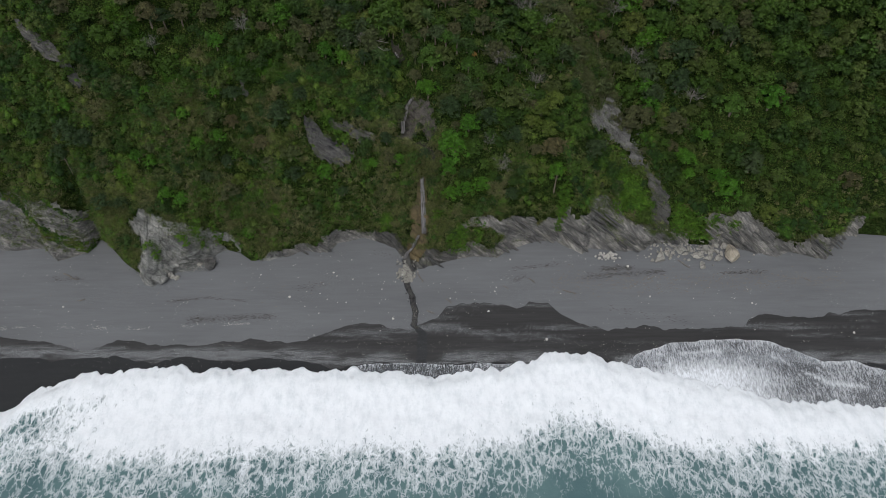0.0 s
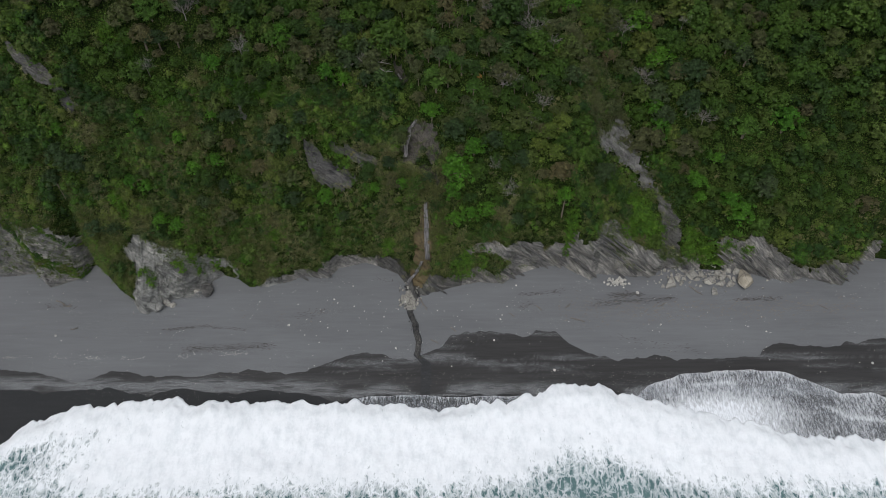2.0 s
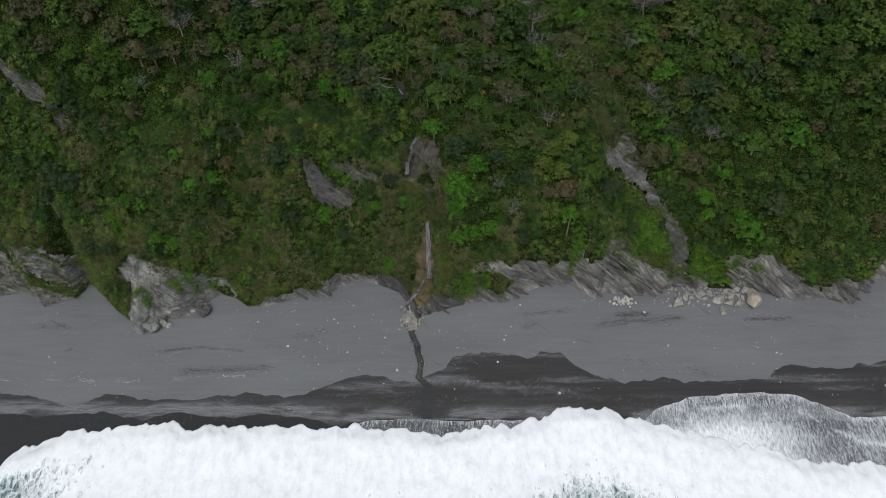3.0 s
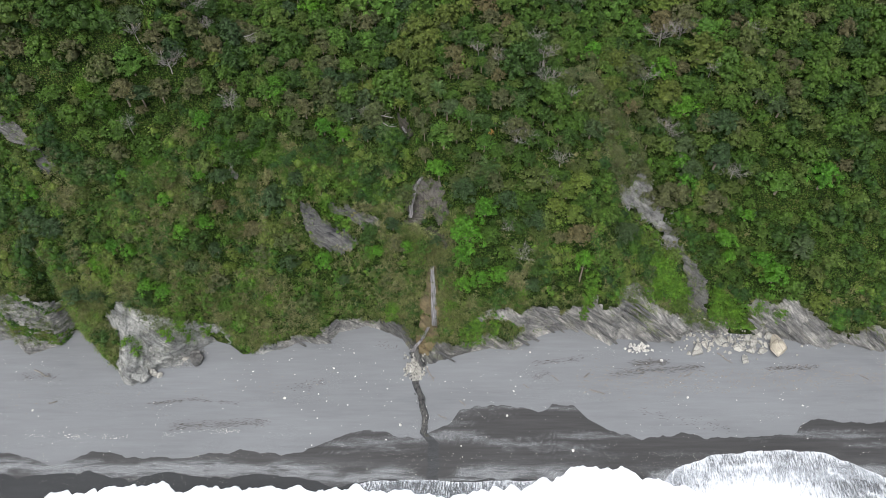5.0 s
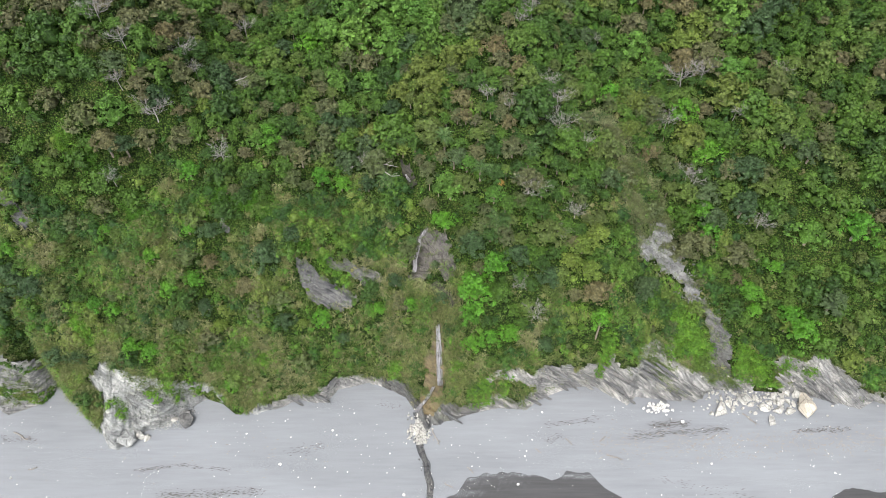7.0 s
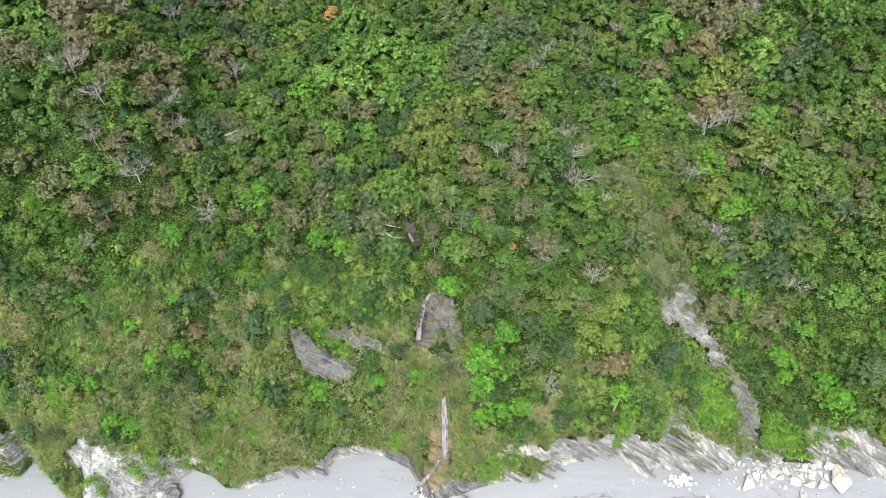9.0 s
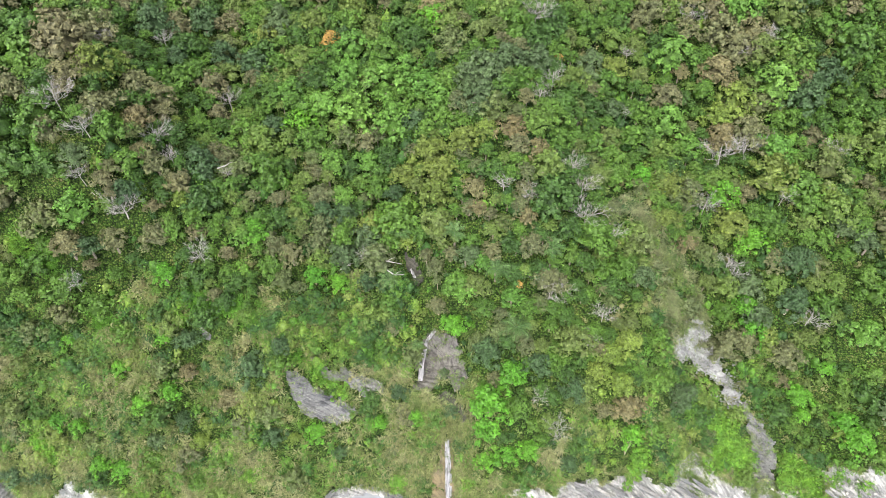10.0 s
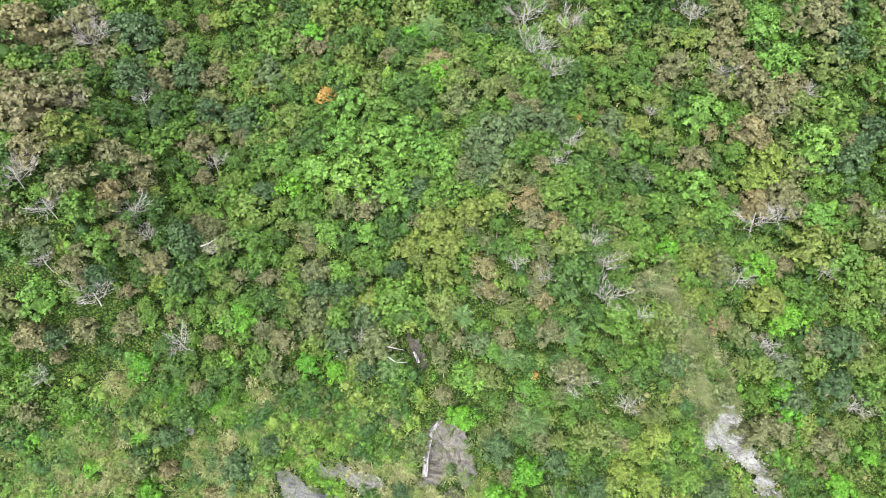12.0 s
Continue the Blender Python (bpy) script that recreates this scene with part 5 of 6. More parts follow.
# Thickets: larger leafy mounds with shade between them.
x, y = scatter(5200, -80, 70, 70, 106, lambda x, y: no_rock(x, y) * open_sky(x, y) * ~matted(x, y) * (1 - wooded(x, y)) * ~inside(x, y, GRASSY) * smooth(0.5 - drift(x, y, 2.2, 3, 122), 0.3, 0.5) * (1 - 0.75 * smooth(FOOT(x) + 7.5 - y, 0, 3) * (x > -46) * (x < 14)) * (y > FOOT(x) + 1.2) * (np.max([outcrop(x + a, y + b) for a, b in ((1, 0), (-1, 0), (0, 1), (0, -1))], axis=0) < 0))
n = len(x)
rad = rng.uniform(0.6, 1.5, n)
clumps("thickets", x, y, rad, rad * rng.uniform(0.8, 1.2, n), 62, 0.27, np.clip(0.32 + 2.2 * fbm(x, y, 3, 2, 126) + rng.normal(size=n) * 0.15, 0.02, 0.74), LEAF["stuff"], "dark and mid green leafy thickets on the lower slope", "thickets", 0.75 + 1.3 * np.clip(2.2 * fbm(x, y, 2.6, 3, 124), -0.3, 1))

# Bushes that stand out of the low cover.
bush_rng, bushes, BUSH = random.Random(21), [], [crown_mesh("foliage", 500 + n, LEAF["green"], 22, 18, 0.2, 0.7) for n in range(4)]
stems = bmesh.new()
for n in range(4):
    tube(stems, [(0, 0, -0.3), (0.15 * math.cos(n * 1.6), 0.15 * math.sin(n * 1.6), 0.15), (0.4 * math.cos(n * 1.6), 0.4 * math.sin(n * 1.6), 0.4)], (0.05, 0.04, 0.02), 4)
STEMS = baked("stem", stems, BARK)
while len(bushes) < 280:
    x, y = bush_rng.uniform(-76, 68), bush_rng.uniform(72, 103)
    if bush_rng.random() < float(wooded(x, y)) or not bool(no_rock(np.array(x), np.array(y))) or y < FOOT(x) + 1.5 or bool(matted(x, y)) or not bool(open_sky(x, y)):
        continue
    rad = 0.7 + 1.4 * bush_rng.random() ** 2
    ob = tagged(new("bush"), "rounded leafy green bush on the lower slope", "bush", "bushes on the slope")
    part("foliage", BUSH[len(bushes) % 4], ob, m=pose(0, 0, 0.35))
    part("stem", STEMS, ob)
    ob.matrix_basis = Matrix.LocRotScale((x, y, float(ground(x, y)) + 0.05), Euler((0, 0, bush_rng.uniform(0, 6.28))), (rad, rad, rad * bush_rng.uniform(0.8, 1.1)))
    bushes.append(ob)

# Creeper mats in vivid green.
mx, my = [], []
for cx, cy, rad in MATS:
    k = int(rad * rad * 75) + 20
    a, d = rng.uniform(0, 6.28, k), rad * np.sqrt(rng.random(k)) * rng.uniform(0.6, 1.35, k)
    mx.append(cx + d * np.cos(a)), my.append(cy + d * np.sin(a) * 0.7)
mx, my = np.concatenate(mx), np.concatenate(my)
ok = no_rock(mx, my) | (rng.random(len(mx)) < 0.6) & (my > FOOT(mx) + 0.3)
mx, my = mx[ok], my[ok]
def tufts(name, x, y, blades, long, tint, label, material="blade", lift=0.0, at=None):
    """Arching grass blades in tufts, joined: three triangles a blade."""
    n = len(x)
    a = rng.uniform(0, 6.28, (n, blades))
    out = np.stack([np.cos(a), np.sin(a) - 0.35, 0 * a], -1)
    size = long[:, None, None] * rng.uniform(0.6, 1.2, (n, blades, 1))
    if at is None:
        at = np.stack([x, y, ground(x, y) + lift + 1.3 * np.clip(2.2 * fbm(x, y, 2.6, 3, 124), -0.1, 1)], 1)
    base = at[:, None] + out * 0.12
    mid_p = base + out * size * 0.32 + np.array([0, 0, 1.0]) * size * 0.6
    end = base + out * size * 0.95 + np.array([0, 0, 1.0]) * size * 0.55
    side = np.stack([-np.sin(a), np.cos(a), 0 * a], -1) * 0.022 * (0.6 + long[:, None, None])
    v = np.stack([base - side * 0.5, base + side * 0.5, mid_p + side, mid_p - side, end], 2).reshape(-1, 3)
    k = np.arange(n * blades)[:, None] * 5
    f = np.concatenate([k + np.array([c]) for c in ((0, 1, 2), (0, 2, 3), (3, 2, 4))])
    return tagged(link(name, v, f, LEAF[material], tint=np.repeat(tint, blades * 5)), label, "grass", kind="stuff")


some = rng.random(len(mx)) < np.where(ground(mx, my + 0.3) - ground(mx, my - 0.3) > 1.1, 0.75, 0.2)
ms = stand_out(mx, ground(mx, my) - beach(FOOT(mx))) * bare(mx, my)
tufts("short_grass", mx, my, 5, rng.uniform(0.25, 0.55, len(mx)), rng.random(len(mx)), "vivid green short grass above the rock", "vivid", 0, np.stack([mx + 0.15 * ms, my - 0.85 * ms, ground(mx, my) + 0.35 * ms + np.where(bare(mx, my), 0.0, 0.55 + 1.3 * np.clip(2.2 * fbm(mx, my, 2.6, 3, 124), -0.1, 1))], 1))
mx, my = mx[some], my[some]
clumps("creepers", mx, my, rng.uniform(0.18, 0.42, len(mx)), rng.uniform(0.15, 0.4, len(mx)), 18, 0.16, rng.random(len(mx)), LEAF["vivid"], "vivid green creeping plants hanging over the rock", "creepers", 0.7, 0.35)
x, y = scatter(32000, -80, 70, 69, 104, lambda x, y: no_rock(x, y) * open_sky(x, y) * ~matted(x, y) * (1 - wooded(x, y)) * smooth(0.5 + drift(x, y, 2.2, 3, 122), 0.32, 0.5) * np.where(x < 10, 1.0, 0.5))
x2, y2 = scatter(9000, -64, 14, 72, 90, lambda x, y: no_rock(x, y) * open_sky(x, y) * ~matted(x, y) * (y > FOOT(x) + 0.6) * np.maximum(smooth(FOOT(x) + 7.5 - y, 0, 3) * smooth(0.5 + fbm(x, y, 3, 3, 135), 0.36, 0.5), smooth(0.5 + drift(x, y, 2.6, 3, 136), 0.52, 0.6)))
tufts("silvergrass", x2, y2, 13, rng.uniform(0.55, 1.05, len(x2)), np.clip(0.72 + 1.2 * fbm(x2, y2, 2.5, 3, 137) + rng.normal(size=len(x2)) * 0.2, 0, 1), "arching tan silvergrass above the beach cliff", "blade", 0.75)
tufts("silvergrass", x, y, 11, rng.uniform(0.45, 0.95, len(x)), np.clip(0.68 + 1.4 * fbm(x, y, 4, 3, 131) + rng.normal(size=len(x)) * 0.22, 0, 1), "tall tan and green grass tufts on the slope")
x, y = scatter(11000, 14, 34, 90, 109, lambda x, y: ((outcrop(x, y) < 0) | (rng.random(len(x)) < 0.12)) * inside(x + 4 * fbm(x, y, 3, 2, 133) + rng.normal(size=len(x)) * 0.9, y + rng.normal(size=len(x)) * 0.9, GRASSY) * smooth(0.5 + fbm(x, y, 1.6, 2, 134), 0.32, 0.55) * 0.9)
tufts("grass", x, y, 11, rng.uniform(0.4, 1.0, len(x)), np.clip(0.55 + 2.2 * fbm(x, y, 2, 3, 132), 0, 1), "short pale green grass strip down the slope", "pale")
# Bright grass in strips down the slope.
STRIPS = [((-35.6, 92.8), (-29, 92), 1.0), ((-29, 92), (-24.4, 88.9), 1.5), ((-47, 90.6), (-42.7, 89.6), 0.9), ((-23, 88), (-19, 87.2), 0.6), ((-52.5, 95), (-49.8, 94.2), 1.0)]
gx_, gy_ = [], []
for (x0, y0), (x1, y1), wide in STRIPS:
    k = int(55 * math.hypot(x1 - x0, y1 - y0) * wide / 2)
    t = rng.random(k)
    gx_.append(x0 + (x1 - x0) * t + rng.normal(size=k) * wide * 0.6), gy_.append(y0 + (y1 - y0) * t + rng.normal(size=k) * wide * 0.6)
x, y = np.concatenate(gx_), np.concatenate(gy_)
tufts("bright_grass", x, y, 11, rng.uniform(0.4, 0.8, len(x)), 0.5 * rng.random(len(x)) - 0.2, "bright green grass strips down the slope", "vivid", 0.3)
# Dry tan grass beside the lower waterfall.
x, y = scatter(2600, -10, 4, 75.5, 85, lambda x, y: np.exp(-((x + 3.3 + 0.5 * (y < 78)) / 3.0) ** 2) * (outcrop(x, y) < 0) * (y > FOOT(x) + 0.5))
tufts("dry_grass", x, y, 12, rng.uniform(0.4, 0.9, len(x)), rng.uniform(0.6, 1.0, len(x)), "dry tan grass hanging beside the waterfall", "blade", 0.5)
x, y = scatter(2600, -64, -53, 69, 79, lambda x, y: ~bare(x, y) * (y > FOOT(x) + 0.3) * (y < FOOT(x) + 7) * 0.8)
tufts("flank_grass", x, y, 11, rng.uniform(0.45, 0.95, len(x)), rng.uniform(0.3, 1.0, len(x)), "tan and yellow-green grass down the flank of the promontory", "blade", 0.6)
# Grass and herbs that cling to the rock, along its beds.
def ledges(x, y):
    h = ground(x, y) - beach(FOOT(x))
    grow = 0.5 + 0.8 * fbm(0.58 * x + 0.81 * h, 0.2 * x, 1.6, 3, 140) + 0.5 * fbm(x, h, 5, 2, 141)
    return bare(x, y) * smooth(grow, 0.56 - 0.27 * (x < -62) - 0.04 * (x < -40), 0.66 - 0.22 * (x < -62) - 0.04 * (x < -40)) * smooth(h, 0.6, 1.6)


x, y = scatter(60000, -88, 84, 68, 86, lambda x, y: (y - FOOT(x) < 9) * np.where(y - FOOT(x) < 3, 1.0, 0.5) * ledges(x, y))
h = ground(x, y) - beach(FOOT(x))
st = stand_out(x, h)
tufts("rock_plants", x, y, 9, rng.uniform(0.3, 0.65, len(x)), rng.uniform(0.0, 0.75, len(x)), "small green plants clinging to rock ledges", "blade", 0, np.stack([x + 0.15 * st, y - 0.85 * st - 0.1, ground(x, y) + 0.35 * st - 0.05], 1))
x, y = scatter(26000, -72, 48, 78, 99, lambda x, y: (outcrop(x, y) >= 0) * (0.35 * smooth(0.5 + fbm(x, y, 2.2, 3, 142), 0.48, 0.6) + 0.45 * ((outcrop(x + 0.5, y) < 0) | (outcrop(x - 0.5, y) < 0) | (outcrop(x, y + 0.5) < 0) | (outcrop(x, y - 0.5) < 0))))
tufts("rock_plants", x, y, 9, rng.uniform(0.3, 0.6, len(x)), rng.uniform(0.0, 0.75, len(x)), "small green plants in cracks of the outcrops", "blade", 0, np.stack([x, y, ground(x, y) + rock_relief(x, y) - 0.05], 1))

# Green bands down the cliff west of the promontory.
x, y = scatter(26000, -84, -62, 73, 84, lambda x, y: bare(x, y) * (y - FOOT(x) < 6))
h = ground(x, y) - beach(FOOT(x))
wave = 1.6 * fbm(x, h, 1.8, 3, 143)
band = np.maximum(np.exp(-((h - 4.6 + (x + 70.5) + wave) / 1.5) ** 2), 0.8 * np.exp(-((h - 9.4 + 1.6 * (x + 68) + wave) / 1.0) ** 2))
ok = rng.random(len(x)) < smooth(band, 0.25, 0.7)
x, y, h = x[ok], y[ok], h[ok]
st = stand_out(x, h)
clumps("cliff_herbs", x + 0.15 * st, y, rng.uniform(0.14, 0.4, len(x)), rng.uniform(0.14, 0.35, len(x)), 16, 0.17, np.clip(0.4 + 1.6 * fbm(x, h, 2, 2, 144) + rng.normal(size=len(x)) * 0.15, 0, 0.95), LEAF["stuff"], "low green plants in bands across the rock", "herbs", 0.35 * st + 0.02, 0.85 * st + 0.05)

# Plants that hang over the upper edge of the cliff.
def brink(x, y):
    return ~bare(x, y) & (bare(x, y - 0.45) | bare(x - 0.4, y) | bare(x + 0.4, y)) & (y > FOOT(x) + 0.2)


x, y = scatter(60000, -88, 84, 68, 86, lambda x, y: (y - FOOT(x) < 9) * brink(x, y) * 0.75)
tufts("cliff_fringe", x, y - 0.35, 11, rng.uniform(0.4, 0.85, len(x)), rng.uniform(0.05, 0.95, len(x)), "green and tan plants hanging over the cliff edge", "blade", 0, np.stack([x, y - 0.3, ground(x, y) + 0.25], 1))

# ---- rocks ----
def boulder_mesh(seed, material, cut_count=13, squash=0.68):
    """A block hewn by random planes, with worn edges."""
    r, bm = random.Random(seed), bmesh.new()
    bmesh.ops.create_icosphere(bm, subdivisions=3, radius=0.62)
    for n in range(cut_count):
        way_n = Vector((r.uniform(-1, 1), r.uniform(-1, 1), r.uniform(-0.8, 1))).normalized()
        d = r.uniform(0.24, 0.4)
        for v in bm.verts:
            over = v.co.dot(way_n) - d
            if over > 0:
                v.co -= way_n * over
    for v in bm.verts:
        v.co += v.co.normalized() * 0.03 * noise.noise(v.co * 4 + Vector((seed, 0, 0)))
        v.co.z *= squash
    return baked("boulder", bm, material)


PALE = [boulder_mesh(n, PALE_ROCK) for n in range(5)]
GREY = boulder_mesh(20, SCHIST)
FRACTURED = [boulder_mesh(44 + n, PALE_SCHIST) for n in range(2)]
CREAM = boulder_mesh(41, CREAM_ROCK, 16, 0.8)
BOULDERS = [(41, 74.6, 2.6), (45.1, 76.6, 3.0), (46.8, 76.7, 1.6), (47.9, 74.9, 2.1), (49.8, 77, 1.8), (50.5, 76.2, 2), (52, 77.8, 1.8), (51.9, 76.2, 1.4), (53.6, 77.2, 2.1), (50, 74.6, 2.1), (51.6, 74.6, 1.7),
            (48.3, 72.9, 2.1), (47.3, 75.2, 1.3), (42.3, 75.8, 1.5), (39.4, 74.2, 1.1), (44.2, 77.3, 1.1), (45.9, 75.6, 1.3), (52.6, 75.8, 1.1), (51.2, 77.1, 1.1), (49, 76, 1.2), (43.4, 75.9, 0.9), (46.2, 74.2, 0.8)]


def boulder(mesh, x, y, size, label, group, stretch=1.0):
    ob = tagged(new("boulder", mesh), label, "boulder", group)
    ob.matrix_basis = Matrix.LocRotScale((x, y, float(sand(x, y)) + 0.22 * size), Euler((random.uniform(-0.25, 0.25), random.uniform(-0.25, 0.25), random.uniform(0, 6.28))), (size * stretch, size, size * 0.9))
    return ob


for n, (x, y, size) in enumerate(BOULDERS):
    boulder(PALE[n % 5], x, y, size * 0.85, "angular pale grey boulder fallen at the cliff foot", "fallen boulders", random.uniform(0.9, 1.35))
cream = boulder(CREAM, 54.2, 75.3, 3.4, "large cream-coloured boulder among smaller fallen rocks", "fallen boulders", 0.9)
cream.matrix_basis = Matrix.LocRotScale(cream.matrix_basis.translation, Euler((0.1, 0.1, 1.35)), (5.0, 3.3, 3.2))
for x, y, size, mesh in ((-43.8, 74, 1.9, GREY), (-45.5, 73.2, 1.2, PALE[1]), (-50.2, 70.6, 1.8, PALE[2]), (-49, 70.4, 1.3, PALE[0])):
    boulder(mesh, x, y, size, "grey angular block at the foot of the rubble", "rubble blocks")
boulder(boulder_mesh(43, DARK_SCHIST, 12, 0.9), -43.5, 72.5, 2.5, "dark grey block standing alone on the sand", "rubble blocks")
for x, y, size, mesh in ((-52.8, 70.3, 4.0, FRACTURED[0]), (-51.4, 69.5, 2.4, FRACTURED[1])):
    boulder(mesh, x, y, size, "large pale block at the tip of the promontory", "rubble blocks")


def rubble(name, x, y, size, material, label, category, height=None):
    """Many small angular stones, joined."""
    n = len(x)
    shape_v = np.array([(a, b, c) for a in (-0.42, 0.42) for b in (-0.42, 0.42) for c in (-0.42, 0.42)])
    shape_f = np.array([(0, 1, 3, 2), (4, 6, 7, 5), (0, 4, 5, 1), (2, 3, 7, 6), (0, 2, 6, 4), (1, 5, 7, 3)])
    jit = shape_v[None] * rng.uniform(0.45, 1.35, (n, len(shape_v), 3))
    a = rng.uniform(0, 6.28, n)
    c, s = np.cos(a)[:, None], np.sin(a)[:, None]
    jx, jy, jz = jit[..., 0] * rng.uniform(0.8, 1.5, (n, 1)), jit[..., 1], jit[..., 2] * 0.7
    z = (sand(x, y) if height is None else height) + 0.15 * size
    v = np.stack([x[:, None] + (jx * c - jy * s) * size[:, None], y[:, None] + (jx * s + jy * c) * size[:, None], z[:, None] + jz * size[:, None]], -1).reshape(-1, 3)
    f = (shape_f[None] + np.arange(n)[:, None, None] * len(shape_v)).reshape(-1, 4)
    return tagged(link(name, v, f, material), label, category, kind="stuff")


# White stones over the dry sand, the larger ones singly.
STONE = [boulder_mesh(60 + n, WHITE_STONE, 6, 0.7) for n in range(3)]
placed_stones = 0
while placed_stones < 85:
    x, y = random.uniform(-76, 78), random.uniform(54, 75)
    if y > FOOT(x) - 1 or y < 57.5 or random.random() > 0.25 + 0.75 * math.exp(-((x + 14) / 16) ** 2):
        continue
    ob = tagged(new("beach_stone", STONE[placed_stones % 3]), "pale rounded stone lying on the grey sand", "stone", "stones on the beach")
    size = 0.12 + 0.34 * random.random() ** 3
    ob.matrix_basis = Matrix.LocRotScale((x, y, float(sand(x, y)) + 0.2 * size), Euler((0, 0, random.uniform(0, 6.28))), (size, size, size))
    placed_stones += 1
x, y = scatter(5500, -85, 85, 53.5, 76, lambda x, y: (y < FOOT(x) - 0.3) * (0.05 + 0.4 * smooth(0.5 + fbm(x, y * 2.5, 6, 3, 150), 0.55, 0.75)))
rubble("pebbles", x, y, rng.uniform(0.04, 0.13, len(x)), WHITE_STONE, "scattered pale pebbles on the sand", "pebbles")
x, y = scatter(5000, -82, -34, 58.6, 62, lambda x, y: np.exp(-((y - 60 - 0.9 * smooth(x, -52, -38) - 0.6 * fbm(x, 0 * x, 6, 2, 152)) / 0.3) ** 2) * smooth(0.5 + fbm(x, y, 3, 3, 153), 0.4, 0.65))
rubble("gravel", x, y, rng.uniform(0.04, 0.12, len(x)), WHITE_STONE, "pale gravel line on the dry sand", "gravel")
x, y = scatter(4500, -85, 85, 52.5, 57.5, lambda x, y: smooth(0.5 + fbm(x, y * 2.5, 5, 3, 151), 0.45, 0.7) * 0.8)
rubble("gravel", x, y, rng.uniform(0.04, 0.11, len(x)), PALE_ROCK, "grey gravel streaks on wet sand", "gravel")
# Rubble heaps: cliff foot, landslide foot, stream mouth.
for count, cx, cy, sx_, sy_, lo, hi, name_m in ((1500, -47.6, 73.4, 1.5, 0.7, 0.07, 0.28, PALE_SCHIST), (500, -45, 74.4, 1.0, 0.5, 0.07, 0.25, PALE_SCHIST), (260, 47, 77, 4.5, 1.2, 0.12, 0.5, PALE_ROCK), (60, 31, 75.1, 0.9, 0.5, 0.2, 0.45, WHITE_STONE), (220, 31.5, 93.4, 1.6, 1.2, 0.07, 0.26, SCREE), (200, 36.2, 89.6, 0.9, 1.2, 0.08, 0.28, SCREE), (260, 40.8, 82, 0.9, 2.4, 0.05, 0.2, MID_SCHIST)):
    x, y = cx + rng.normal(size=count) * sx_, cy + rng.normal(size=count) * sy_
    rubble("rubble", x, y, rng.uniform(lo, hi, count), name_m, "loose broken rock heaped at the cliff foot", "rubble", np.maximum(np.where(y > FOOT(x), ground(x, y) + 0.25 + np.clip(np.where(y > 78.5, rock_relief(x, y), 0.3), 0, 1), -9), sand(x, y)))
yy = np.concatenate([rng.uniform(60, 72, 420), 71.5 + rng.normal(size=420) * 1.3])
xx = STREAM(yy) + rng.normal(size=840) * np.where(yy < 69.5, 0.24, 0.75)
dark = (yy < 69.3) | (rng.random(840) < 0.18)
rubble("stream_stones", xx[dark], yy[dark], rng.uniform(0.1, 0.3, dark.sum()), DARK_SCHIST, "dark wet stones along the stream over the beach", "stones", np.maximum(np.where(yy > FOOT(xx), ground(xx, yy), -9), sand(xx, yy))[dark])
xx, yy = xx[~dark], yy[~dark]
rubble("stream_stones", xx, yy, rng.uniform(0.1, 0.42, len(xx)), PALE_ROCK, "pale stones heaped where the stream meets the beach", "stones", np.maximum(np.where(yy > FOOT(xx), ground(xx, yy), -9), sand(xx, yy)))

# Slabs that stand out of the cliff along its beds.
def slab_mesh(seed):
    r, bm = random.Random(seed), bmesh.new()
    bmesh.ops.create_cube(bm, size=1)
    bmesh.ops.subdivide_edges(bm, edges=bm.edges[:], cuts=2, use_grid_fill=True)
    for v in bm.verts:
        v.co = Vector((v.co.x * (1 - 0.45 * abs(v.co.y)), v.co.y * (1 - 0.5 * abs(v.co.x) * r.random()), v.co.z)) + Vector((r.uniform(-1, 1), r.uniform(-1, 1), r.uniform(-1, 1))) * 0.1
    return baked("rock_slab", bm, SLAB_ROCK)


SLABS = [slab_mesh(n) for n in range(6)]


def bedded(x, y, z, size, tilt):
    """A pose whose length runs down the beds of the rock, to the right and seaward."""
    along = Vector((0.8, -0.22, -0.56)) + Vector((random.uniform(-1, 1), random.uniform(-1, 1), random.uniform(-1, 1))) * tilt
    along.normalize()
    out = Vector((0.45, -0.35, 0.8))
    out = (out - along * out.dot(along)).normalized()
    turn = Matrix((along, out.cross(along), out)).transposed()
    return Matrix.LocRotScale((x, y, z), turn.to_quaternion(), size)


made = 0
while made < 90:
    x, h = random.uniform(-80, 80), random.uniform(0.3, 10)
    if not bool(on_cliff(np.array(x), np.array(h + 0.4))) or not bool(on_cliff(np.array(x + 0.8), np.array(h))) or x < -29 or random.random() > 0.3 + 0.7 * (x > 10):
        continue
    long = random.uniform(1.8, 5.0)
    part("rock_slab", SLABS[made % 6], CLIFF, m=bedded(x, float(FOOT(x)) + h / WALL - 0.3, float(beach(FOOT(x))) + h, (long, random.uniform(0.18, 0.5), random.uniform(0.1, 0.3)), 0.07))
    made += 1

# ---- water running down ----
def strand_mesh(path, off, width, r):
    """One wavering strand of falling water down a path."""
    bm, line = bmesh.new(), []
    for k, p in enumerate(path):
        grow = 0.55 + 0.45 * k / (len(path) - 1)
        line.append(Vector(p) + Vector((off * grow + r.uniform(-0.05, 0.05), -0.1 - 0.12 * math.cos(off / width * 3) + r.uniform(-0.04, 0.04), r.uniform(-0.05, 0.05))))
    tube(bm, line, [width / 8 * r.uniform(0.45, 0.95) for _ in line], 5)
    return baked("strand", bm, FALLING, False)


def on_rock(x, y, lift=0.25):
    return (x, y, float(ground(x, y)) + lift + max(0.0, float(rock_relief(np.array(x), np.array(y)))))


